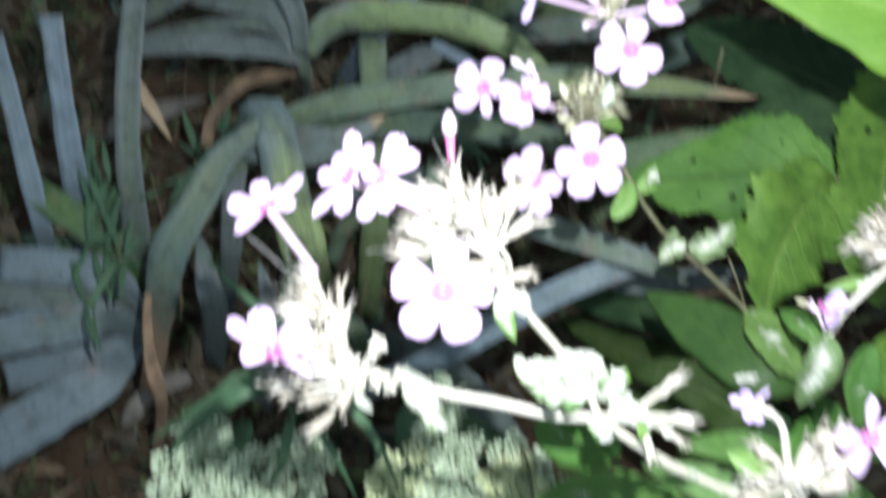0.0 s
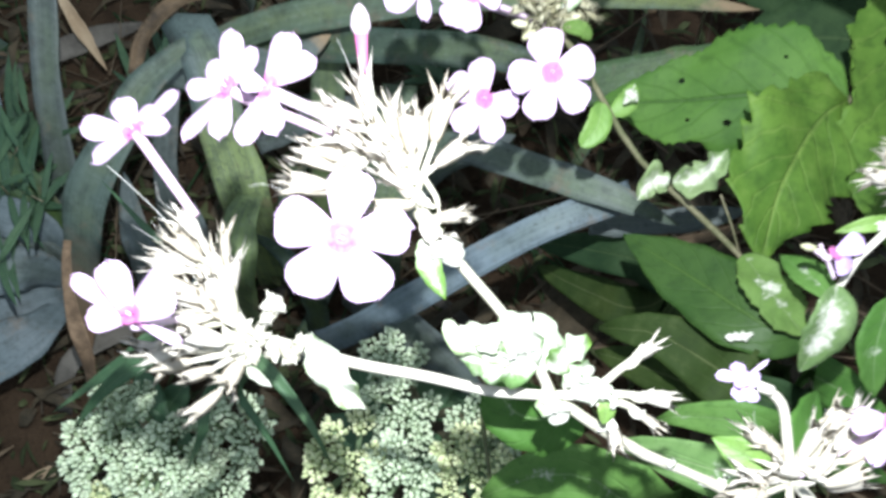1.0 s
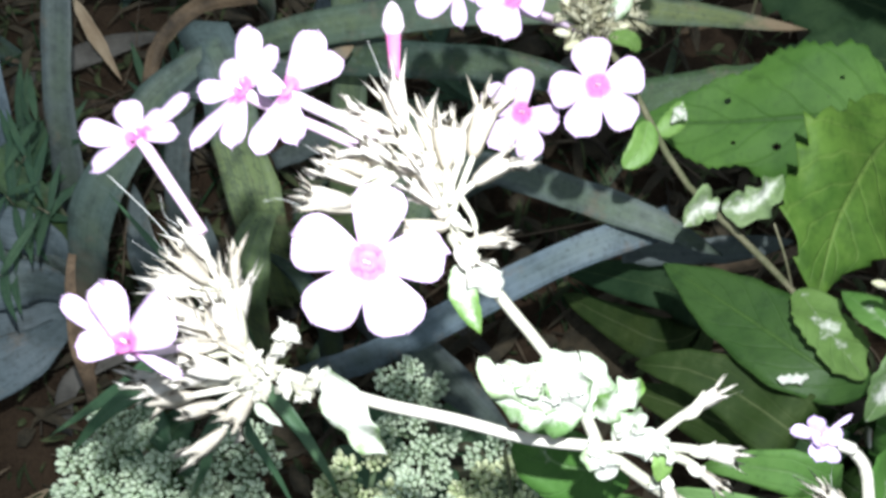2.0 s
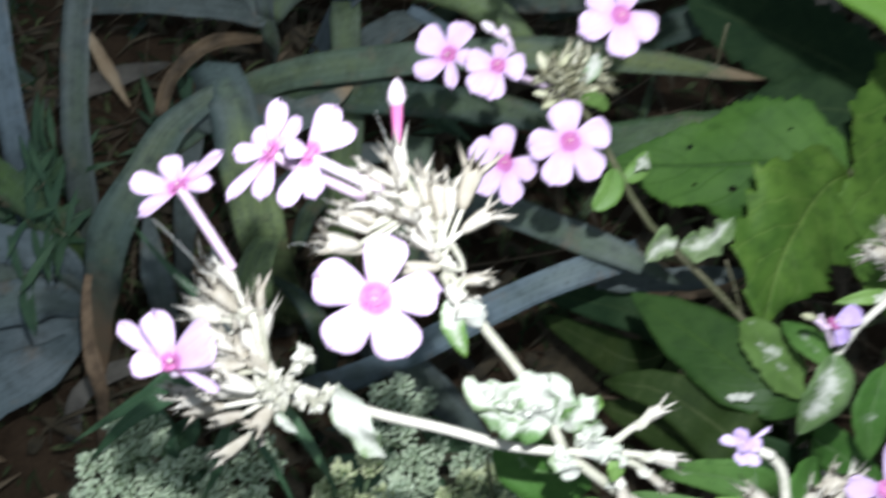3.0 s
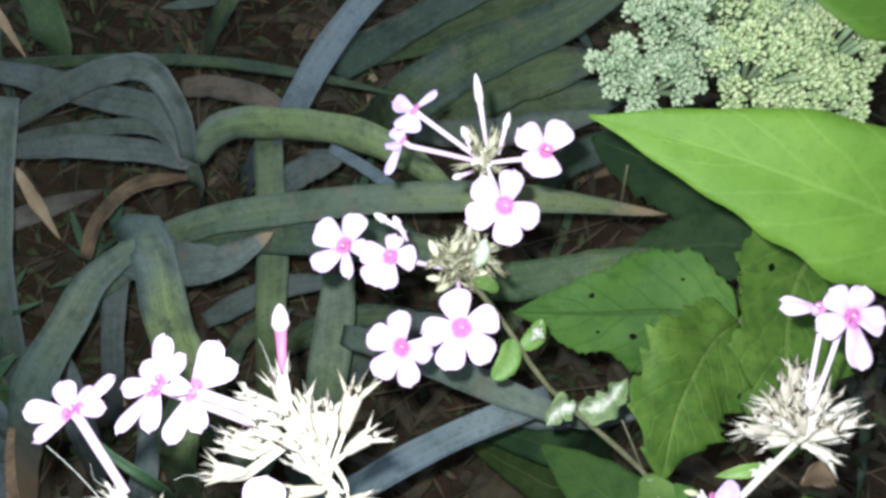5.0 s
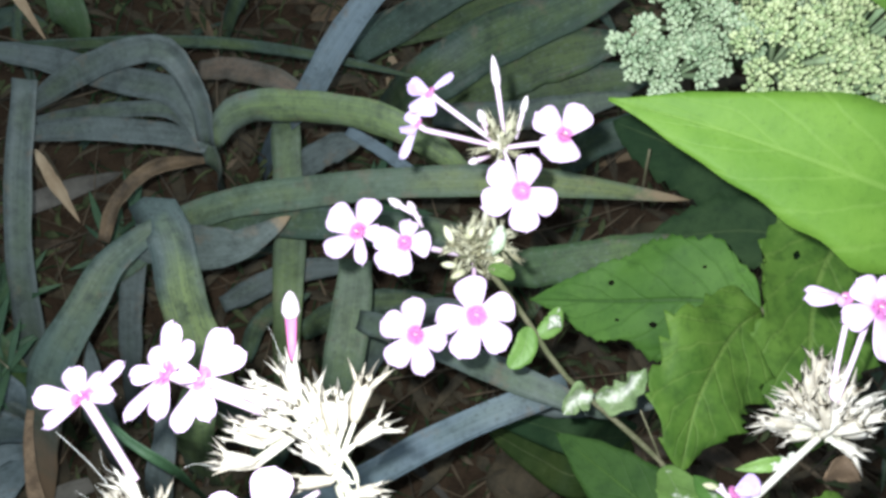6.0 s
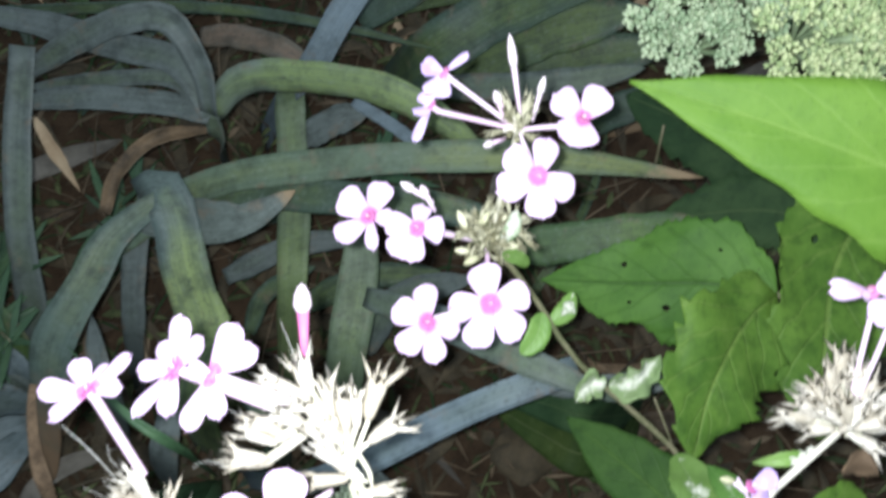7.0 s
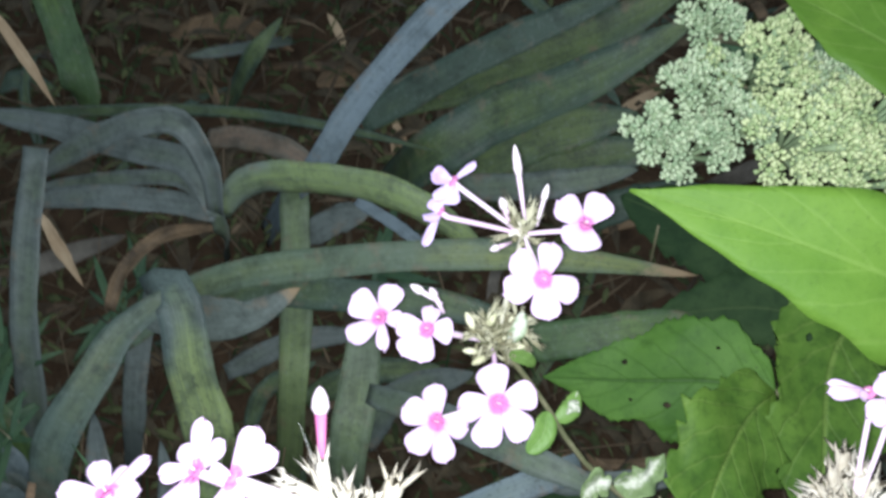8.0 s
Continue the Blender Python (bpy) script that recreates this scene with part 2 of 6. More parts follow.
petal_mat = petal_material()
wilted_mat = plain_material("wilted_petal", (0.42, 0.30, 0.55), (0.62, 0.50, 0.70), 300, 0.7, 0.5, thin=0.1)
mauve_mat = plain_material("mauve_petal", (0.44, 0.31, 0.60), (0.64, 0.51, 0.77), 260, 0.65, 0.5, thin=0.1)
tube_mat = plain_material("flower_tube", (0.68, 0.48, 0.63), (0.80, 0.67, 0.77), 250, 0.6)
bud_mat = plain_material("flower_bud", (0.72, 0.58, 0.66), (0.80, 0.72, 0.74), 300, 0.6)
bud_cream = plain_material("bud_cream", (0.42, 0.42, 0.25), (0.68, 0.66, 0.47), 300, 0.65)
bud_pink = plain_material("bud_neck", (0.62, 0.16, 0.36), (0.68, 0.30, 0.46), 200, 0.6)
throat_mat = plain_material("flower_throat", (0.43, 0.11, 0.28), (0.56, 0.20, 0.39), 900, 0.7)
anther_mat = plain_material("anther", (0.75, 0.65, 0.55), (0.85, 0.78, 0.70), 900, 0.7)
calyx_mat = plain_material("calyx_straw", (0.47, 0.42, 0.32), (0.76, 0.72, 0.62), 420, 0.8, 0.45, thin=0.18)
calyx_green = plain_material("calyx_green", (0.19, 0.18, 0.10), (0.48, 0.47, 0.33), 380, 0.7, 0.5)
bract_mat = plain_material("dry_bract", (0.34, 0.33, 0.24), (0.66, 0.64, 0.54), 420, 0.8, 0.7)
stem_mat = plain_material("stem_pale", (0.40, 0.39, 0.29), (0.68, 0.65, 0.54), 170, 0.7, 0.5)
stem_green = plain_material("stem_green", (0.085, 0.095, 0.042), (0.24, 0.215, 0.135), 120, 0.6, 0.4)
stem_dark = plain_material("stem_dark", (0.05, 0.07, 0.03), (0.12, 0.13, 0.06), 90, 0.6, 0.4)
sedum_stalk = plain_material("sedum_stalk", (0.22, 0.32, 0.17), (0.36, 0.46, 0.27), 120, 0.6, 0.3)
sedum_bud = plain_material("sedum_bud", (0.42, 0.52, 0.34), (0.60, 0.69, 0.48), 90, 0.6, 0.2, island=True)
sedum_bud_yellow = plain_material("sedum_bud_yellowish", (0.46, 0.54, 0.27), (0.72, 0.76, 0.45), 90, 0.6, 0.2, island=True)
sedum_green = plain_material("sedum_bud_bluish", (0.26, 0.36, 0.21), (0.47, 0.56, 0.36), 90, 0.6, 0.2, island=True)
sedum_lime = plain_material("sedum_bud_lime", (0.31, 0.41, 0.19), (0.54, 0.61, 0.33), 90, 0.6, 0.2, island=True)
strap_dead_mat = plain_material("dead_strap", (0.09, 0.060, 0.035), (0.30, 0.205, 0.120), 130, 0.75, 0.6)
straw_mat = plain_material("dry_straw", (0.034, 0.027, 0.017), (0.135, 0.100, 0.060), 60, 0.75, 0.5, island=True)
dry_leaf_mat = plain_material("dry_leaf", (0.040, 0.030, 0.018), (0.180, 0.125, 0.070), 95, 0.7, 0.6, thin=0.05)
grey_dead_mat = plain_material("grey_dead_leaf", (0.055, 0.050, 0.040), (0.150, 0.140, 0.115), 90, 0.8, 0.6)
brown_dead_mat = plain_material("brown_dead_leaf", (0.028, 0.024, 0.014), (0.088, 0.068, 0.038), 90, 0.8, 0.6)
tan_leaf_mat = plain_material("tan_leaf", (0.30, 0.21, 0.12), (0.46, 0.36, 0.23), 80, 0.7, 0.5, thin=0.05)
moss_mat = plain_material("moss", (0.026, 0.036, 0.015), (0.082, 0.098, 0.042), 120, 0.85, 0.6, 0.15, island=True)
soil_mat = plain_material("soil", (0.020, 0.013, 0.008), (0.066, 0.044, 0.026), 70, 0.95, 1.0, 0.15, deep=0.004)
thread_mat = plain_material("thread", (0.55, 0.55, 0.5), (0.7, 0.7, 0.65), 200, 0.5)


# ---- building ----
PLACE = {}


def part(name, bm, mat, parent=None, label="", at=None):
    """Links a bmesh (in the frame of at, or in the world's) as one mesh under a thing or a part."""
    at = at if at is not None else Matrix.Translation(PLACE[parent].translation) if parent else Matrix()
    if isinstance(bm, bpy.types.Mesh):
        me = bm
    else:
        if at.translation.length and not bm.faces.layers.int.get("local"):
            bm.transform(at.inverted())
        me = bpy.data.meshes.new(name)
        bm.to_mesh(me)
        bm.free()
        me.materials.append(mat)
        for f in me.polygons:
            f.use_smooth = True
    ob = new(name, me)
    if parent:
        ob.parent = parent
        ob.matrix_parent_inverse = PLACE[parent].inverted()
    ob.matrix_basis = at
    PLACE[ob] = at
    return tagged(ob, label)


def thing(name, place, label, category, group=""):
    ob = new(name)
    ob.empty_display_size = 0.02
    ob.matrix_basis = Matrix.Translation(place)
    PLACE[ob] = Matrix.Translation(place)
    return tagged(ob, label, category, group)


def keep(name, bm, mat):
    """A mesh that several alike parts share."""
    me = bpy.data.meshes.new(name)
    bm.to_mesh(me)
    bm.free()
    me.materials.append(mat)
    for f in me.polygons:
        f.use_smooth = True
    return me


def spline(pts, n):
    """n + 1 points of a smooth line through pts."""
    p = [Vector(q) for q in pts]
    p = [p[0] * 2 - p[1], *p, p[-1] * 2 - p[-2]]
    long = [(p[i + 1] - p[i]).length for i in range(1, len(p) - 2)]
    total, out = sum(long), []
    for k in range(n + 1):
        s, i = total * k / n, 0
        while i < len(long) - 1 and s > long[i]:
            s -= long[i]
            i += 1
        t = min(s / max(long[i], 1e-9), 1)
        a, b, c, d = p[i : i + 4]
        out.append(0.5 * (2 * b + (c - a) * t + (2 * a - 5 * b + 4 * c - d) * t * t + (3 * b - a - 3 * c + d) * t**3))
    return out


def strap(u):
    return min(1, 0.72 + 1.6 * u) * (1 - max(0, (u - 0.55) / 0.45) ** 2.2) ** 0.8 + 0.015


def ribbon(u):
    return min(1, 0.8 + u) * (1 - 0.25 * u)


def lance(u):
    return max(0.03, (math.sin(math.pi * min(1, u * 0.98 + 0.02) ** 0.8)) ** 0.85)


def drawn(u):
    return max(0.02, math.sin(math.pi * u**0.62))


def oval(u):
    return max(0.04, (1 - abs(2 * u - 1) ** 2.3) ** 0.62 * (1 - 0.12 * u))


def heart(u):
    return max(0.03, (1 - abs(2 * min(1, u**0.72) - 1) ** 2.2) ** 0.7)


def ovate(u):
    return max(0.03, (min(1, u / 0.3) ** 0.6) * (1 - max(0, (u - 0.3) / 0.7) ** 2.2) ** 0.8)


def leaf_mesh(pts, width, shape=strap, rows=26, cols=6, face=None, fold=0.0, cup=0.0, wave=0.0, teeth=0, bite=0.0, thick=0.0005, lean=0.0, seed=0, lobe=0.0, holes=()):
    """A leaf along a line: shape(u) its outline, fold and cup its cross-section, wave its ripple, teeth and bite its edge."""
    rnd = random.Random(seed * 7 + 3)
    face = Vector(face) if face else VIEW
    line = spline(pts, rows)
    bm = bmesh.new()
    uvl = bm.loops.layers.uv.new("UVMap")
    ph, top, low, uvs = rnd.random() * 9, [], [], {}
    for i, p in enumerate(line):
        u = i / rows
        tan = (line[min(i + 1, rows)] - line[max(i - 1, 0)]).normalized()
        side = tan.cross(face)
        side = (side if side.length > 0.05 else tan.cross(SIDE)).normalized()
        up = side.cross(tan)
        turn = Matrix.Rotation(radians(lean), 3, tan)
        side, up = turn @ side, turn @ up
        w = width * 0.5 * shape(u)
        for j in range(cols + 1):
            s = 2 * j / cols - 1
            ws = w * (1 + 0.03 * math.sin(u * 17 + ph + j) + 0.03 * math.sin(u * 41 + 2 * ph + 3 * s) + 0.10 * abs(s) * noise.noise(Vector((u * 9, ph, 3 * s))))
            if teeth and abs(s) == 1:
                at = u * teeth + 0.3 * s + 0.35 * math.sin(9 * u + ph + s)
                ws *= 1 + bite * (0.5 - at % 1.0) * (0.6 + 0.9 * abs(math.sin(math.floor(at) * 2.3 + ph + s)))
            if lobe:
                ws *= 1 + lobe * noise.noise(Vector((u * 6, ph, 2 * (s > 0)))) * s * s
            h = fold * abs(s) * w + cup * s * s * w + wave * w * math.sin(u * 13 + ph + 2.2 * s) * (0.25 + abs(s))
            q = p + side * (s * ws) + up * h
            a, b = bm.verts.new(q), bm.verts.new(q - up * thick * (1 - 0.6 * abs(s)))
            uvs[a] = uvs[b] = (u, j / cols)
            top.append(a)
            low.append(b)
    m = cols + 1
    gone = set()
    for n, (u, v) in enumerate(holes):
        i, j = int(u * rows), int(v * cols)
        cells = {(i, j)} if n % 3 else {(i, j), (i + 1, j), (i + 1, j + 1)}
        rim = {(a + p) * m + b + q for a, b in cells for p in (0, 1) for q in (0, 1)}
        for side in (top, low):
            c = sum((side[k].co for k in rim), Vector()) / len(rim)
            r = sum((side[k].co - c).length for k in rim) / len(rim)
            for k in rim:
                side[k].co = c + (side[k].co - c).normalized() * r * (0.9 + 0.2 * math.sin(k * 1.7))
        gone |= cells

    def quad(*v):
        f = bm.faces.new(v)
        for loop in f.loops:
            loop[uvl].uv = uvs[loop.vert]
    for i in range(rows):
        for j in range(cols):
            a = i * m + j
            if (i, j) in gone:
                continue
            quad(top[a], top[a + 1], top[a + m + 1], top[a + m])
            quad(low[a], low[a + m], low[a + m + 1], low[a + 1])
        quad(top[i * m], top[i * m + m], low[i * m + m], low[i * m])
        quad(top[i * m + cols], low[i * m + cols], low[i * m + m + cols], top[i * m + m + cols])
    for j in range(cols):
        quad(top[j], low[j], low[j + 1], top[j + 1])
        e = rows * m + j
        quad(top[e], top[e + 1], low[e + 1], low[e])
    return bm


def tube_mesh(pts, r0, r1, rows=14, sides=8, knots=0.0, bm=None):
    """A stem along a line, closed at both ends."""
    line = spline(pts, rows)
    bm = bm or bmesh.new()
    rings, side = [], None
    for i, p in enumerate(line):
        tan = (line[min(i + 1, rows)] - line[max(i - 1, 0)]).normalized()
        side = (side - tan * side.dot(tan)) if side else tan.orthogonal()
        side.normalize()
        up = tan.cross(side)
        r = (r0 + (r1 - r0) * i / rows) * (1 + knots * math.sin(i * 2.7 + r0 * 9000))
        rings.append([bm.verts.new(p + (side * math.cos(a) + up * math.sin(a)) * r) for a in [2 * math.pi * k / sides for k in range(sides)]])
    for a, b in zip(rings, rings[1:]):
        for k in range(sides):
            bm.faces.new((a[k], a[(k + 1) % sides], b[(k + 1) % sides], b[k]))
    bm.faces.new(rings[0][::-1])
    bm.faces.new(rings[-1])
    return bm


def lathe(profile, sides=8, wob=0.0):
    """A turned form round z: rows of height and radius."""
    bm = bmesh.new()
    rings = [[bm.verts.new((r * math.cos(2 * math.pi * k / sides) * (1 + wob * math.sin(3 * k + z * 900)), r * math.sin(2 * math.pi * k / sides), z)) for k in range(sides)] for z, r in profile]
    for a, b in zip(rings, rings[1:]):
        for k in range(sides):
            bm.faces.new((a[k], a[(k + 1) % sides], b[(k + 1) % sides], b[k]))
    bm.faces.new(rings[0][::-1])
    bm.faces.new(rings[-1])
    return bm


def stand(place, way, turn=0.0, size=1.0):
    """The frame of a part at place whose z points along way."""
    q = Vector(way).normalized().to_track_quat("Z", "Y")
    return Matrix.LocRotScale(Vector(place), q @ Euler((0, 0, turn)).to_quaternion(), (size, size, size))


def leaf(parent, name, pts, width, mat, label="", **more):
    return part(name, leaf_mesh(pts, width, seed=len(PLACE), **more), mat, parent, label)


def stem(parent, pts, r0, r1, mat, label="", name="stem", **more):
    return part(name, tube_mesh(pts, r0, r1, **more), mat, parent, label)

# ---- flower parts that repeat ----
def petal_mesh(seed, long=0.0128, wide=0.0094):
    """A petal along x from the eye of its flower: narrow foot, broad rounded end."""
    rnd = random.Random(seed)
    bm = bmesh.new()
    rows, cols, top, low = 11, 8, [], []
    bend, cup, notch, skew = rnd.uniform(-0.10, 0.16), rnd.uniform(-0.12, 0.16), rnd.uniform(0.0, 0.13), rnd.uniform(-0.07, 0.07)
    for i in range(rows + 1):
        u = i / rows
        w = wide * 0.5 * (0.32 + 0.68 * math.sin(min(1, u * 1.18) ** 1.15 * math.pi / 2)) * (1 - max(0, (u - 0.62) / 0.38) ** 2.4) ** 0.55 + 0.00012
        for j in range(cols + 1):
            s = 2 * j / cols - 1
            x = 0.0004 * u**3 * math.sin(2.6 * s + 5 * j + seed) + 0.0010 + (long - 0.0010) * u - notch * long * u**6 * (1 - s * s) - 0.0004 * s * s * u
            y = s * w + skew * long * u * u
            z = 0.0006 - bend * long * u * u + cup * w * s * s * u + 0.00022 * math.sin(5 * u + 3 * s + seed)
            top.append(bm.verts.new((x, y, z)))
            low.append(bm.verts.new((x, y, z - 0.00022 * (1 - 0.5 * abs(s)))))
    m = cols + 1
    for i in range(rows):
        for j in range(cols):
            a = i * m + j
            bm.faces.new((top[a], top[a + m], top[a + m + 1], top[a + 1]))
            bm.faces.new((low[a], low[a + 1], low[a + m + 1], low[a + m]))
        bm.faces.new((top[i * m], low[i * m], low[i * m + m], top[i * m + m]))
        bm.faces.new((top[i * m + cols], top[i * m + m + cols], low[i * m + m + cols], low[i * m + cols]))
    for j in range(cols):
        e = rows * m + j
        bm.faces.new((top[j], top[j + 1], low[j + 1], low[j]))
        bm.faces.new((top[e], low[e], low[e + 1], top[e + 1]))
    return bm


def calyx_mesh(seed, long=0.0095, wide=0.0012, flare=0.5):
    """A dry calyx along z: a papery ribbed tube, split at the top into five narrow points with hair-fine ends."""
    rnd = random.Random(seed)
    bm, n = bmesh.new(), 10
    rows = ((0, 0.36), (0.10, 0.66), (0.30, 0.92), (0.52, 1.08), (0.72, 1.04))
    squash, dents = rnd.uniform(0.72, 1.0), [rnd.uniform(0.86, 1.12) for _ in range(n)]
    rings = []
    for z, r in rows:
        ring = []
        for k in range(n):
            q = wide * r * (1 if k % 2 else 0.74) * (1 + (dents[k] - 1) * z * 2)
            ring.append(bm.verts.new((q * math.cos(k * math.pi / 5), q * squash * math.sin(k * math.pi / 5), z * long)))
        rings.append(ring)
    inner = [bm.verts.new((wide * 0.5 * math.cos(k * math.pi / 5), wide * 0.5 * math.sin(k * math.pi / 5), 0.5 * long)) for k in range(n)]
    for a, b in zip(rings, rings[1:]):
        for k in range(n):
            bm.faces.new((a[k], a[(k + 1) % n], b[(k + 1) % n], b[k]))
    bm.faces.new(rings[0][::-1])
    bm.faces.new(inner)
    last = rings[-1]
    for k in range(1, n, 2):
        a, b, c = last[k - 1], last[k], last[(k + 1) % n]
        ang = k * math.pi / 5 + rnd.uniform(-0.2, 0.2)
        out, end = wide * (1.05 + flare * rnd.uniform(0, 0.7)), wide * (0.9 + flare * rnd.uniform(0, 2.8))
        x, y, h = math.cos(ang), math.sin(ang) * squash, rnd.uniform(0.94, 1.16)
        m1 = bm.verts.new((out * x - wide * 0.24 * y, out * y + wide * 0.24 * x, long * 0.84))
        m2 = bm.verts.new((out * x + wide * 0.24 * y, out * y - wide * 0.24 * x, long * 0.84))
        tip = bm.verts.new((end * x, end * y, long * h))
        i0, i1, i2 = inner[k - 1], inner[k], inner[(k + 1) % n]
        for f in ((a, b, m2), (b, m1, m2), (b, c, m1), (m2, m1, tip), (i0, i1, m2, a), (i1, i2, c, m1), (i1, m1, tip), (i1, tip, m2)):
            bm.faces.new(f)
    bow, turn = rnd.uniform(0.05, 0.22), rnd.uniform(0, 6.28)
    for v in bm.verts:
        q = (v.co.z / long) ** 2 * bow * long
        v.co.x += q * math.cos(turn)
        v.co.y += q * math.sin(turn)
    bmesh.ops.recalc_face_normals(bm, faces=bm.faces)
    return bm


PETALS = [keep("petal", petal_mesh(s), petal_mat) for s in range(7)]
WILTED = [keep("petal", petal_mesh(20 + s, 0.0070, 0.0036), wilted_mat) for s in range(3)]
WILTED_BIG = [keep("petal", petal_mesh(40 + s, 0.0125, 0.0094), mauve_mat) for s in range(5)]
CALYX = [keep("calyx", calyx_mesh(s, 0.0100, 0.00148 + 0.00016 * (s % 4), 0.4 + 0.16 * (s % 5)), calyx_mat) for s in range(9)]


CALYX_GREEN = [keep("calyx", calyx_mesh(30 + s, 0.0050 + 0.0006 * s, 0.00095, 0.25), calyx_green) for s in range(5)]
SMALL_BUD = keep("bud", lathe(((0, 0.0005), (0.0012, 0.0011), (0.0032, 0.0013), (0.0048, 0.0008), (0.0057, 0.0001)), 8, 0.06), bud_cream)


def flower(parent, eye, foot, turn=0.0, face=None, petals=PETALS, open_by=4.0, size=1.0, seed=1, only=(0, 1, 2, 3, 4), tube=tube_mat, radius=0.00072, broad=1.0, ways=()):
    """A phlox flower: five flat petals round a magenta eye, on a slender tube that runs back to foot."""
    rnd = random.Random(seed)
    eye, foot = Vector(eye), Vector(foot)
    n = Vector(face).normalized() if face else (eye - foot).normalized()
    up = (UP - n * UP.dot(n)).normalized()
    right = up.cross(n)
    frame0 = Matrix((right, up, n)).transposed().to_4x4()
    frame0.translation = eye
    bm = tube_mesh([foot, foot.lerp(eye, 0.55) - n * 0.001, eye - n * 0.0022, eye + n * 0.0002], radius, radius * 1.25, 10, 8)
    f = part("flower", bm, tube, parent, "pale pink phlox flower on a slender tube", at=Matrix.Translation(eye))
    throat = lathe(((0.0001, 0.0021), (0.0007, 0.0019), (0.0010, 0.0008), (0.0004, 0.0004)), 12, 0.06)
    throat.faces.layers.int.new("local")
    part("throat", throat, wilted_mat if petals is WILTED else throat_mat, f, "" if petals is WILTED else "magenta eye", at=frame0)
    for k, (across, up_by, out, *own) in enumerate(ways):
        x = facing(across, up_by, out).normalized()
        long, wide = own or (1, rnd.uniform(0.86, 1.08))
        z = VIEW * 0.9 + n * 0.5 + facing(rnd.uniform(-0.25, 0.25), rnd.uniform(-0.25, 0.25), 0)
        z = (z - x * z.dot(x)).normalized()
        m = Matrix((x, z.cross(x), z)).transposed().to_4x4() @ Matrix.Diagonal((size * long, size * broad * wide, size, 1))
        m.translation = eye
        part("petal", petals[(k + seed) % len(petals)], None, f, at=m)
    for k in () if ways else only:
        tilt = open_by + rnd.uniform(-7, 7)
        m = frame0 @ Matrix.Rotation(radians(90 - turn - 72 * k + rnd.uniform(-5, 5)), 4, "Z") @ Matrix.Rotation(radians(tilt), 4, "Y")
        m = m @ Matrix.Diagonal((size, size * broad * rnd.uniform(0.92, 1.08), size, 1))
        part("petal", petals[(k + seed) % len(petals)], None, f, at=m)
    for k in range(2):
        pin = lathe(((0, 0.00012), (0.0008, 0.00028), (0.0013, 0.0001)), 6)
        pin.faces.layers.int.new("local")
        part("anther", pin, anther_mat, f, "cream anther", at=frame0 @ Matrix.Translation((0.0003 - 0.0006 * k, 0.0002 * k, 0.0006)))
    return f


def bud(parent, foot, tip, seed=1, pink=True, size=1.0):
    """A furled bud: a narrow neck and a spindle at its end."""
    foot, tip = Vector(foot), Vector(tip)
    way = tip - foot
    long = way.length
    m = stand(foot, way, seed)
    neck = lathe(((0, 0.0006 * size), (long * 0.35, 0.00080 * size), (long * 0.62, 0.00100 * size)), 8)
    neck.faces.layers.int.new("local")
    b = part("bud", neck, bud_pink if pink else tube_mat, parent, "furled pink flower bud", at=m)
    top = lathe(((long * 0.60, 0.00095 * size), (long * 0.70, 0.0015 * size), (long * 0.84, 0.0013 * size), (long * 0.95, 0.0007 * size), (long, 0.0001)), 9, 0.08)
    top.faces.layers.int.new("local")
    part("bud_tip", top, bud_mat, b, "white twisted tip", at=m)
    return b


def calyxes(parent, heart_at, axis, count, reach=0.006, cone=60.0, seed=1, meshes=None, size=1.0, flat=0.0, hairs=0):
    """A bunch of dry calyxes round a point: each on a short stalk, fanned out by up to cone degrees about axis."""
    rnd = random.Random(seed)
    c, axis = Vector(heart_at), Vector(axis).normalized()
    a = axis.orthogonal().normalized()
    b = axis.cross(a)
    meshes = meshes or CALYX
    for i in range(count):
        th = radians(cone) * math.sqrt((i + 0.5) / count)
        ph = i * 2.399 + rnd.uniform(-0.4, 0.4)
        d = (axis * math.cos(th) + (a * math.cos(ph) + b * math.sin(ph)) * math.sin(th)).normalized()
        d = (d + UP * rnd.uniform(-0.38, 0.38) + SIDE * rnd.uniform(-0.38, 0.38) - VIEW * flat * d.dot(VIEW)).normalized()
        foot = c + d * reach * rnd.uniform(0.2, 1.3)
        part("calyx", meshes[i % len(meshes)], None, parent, at=stand(foot, d, ph, size * rnd.uniform(0.7, 1.25)))
        part("stalk", tube_mesh([c, c.lerp(foot, 0.5) + axis * 0.0006, foot + d * 0.0006], 0.0005, 0.0006, 4, 6), stem_mat, parent)
    for i in range(hairs):
        d = (axis + a * rnd.uniform(-1.2, 1.2) + b * rnd.uniform(-1.2, 1.2)).normalized()
        p = c + d * (reach + 0.006)
        part("style", tube_mesh([p, p + d * 0.006 + UP * rnd.uniform(-0.001, 0.001), p + d * 0.012 + SIDE * rnd.uniform(-0.002, 0.002)], 0.00005, 0.00003, 5, 5), thread_mat, parent, "hair-thin dry style")


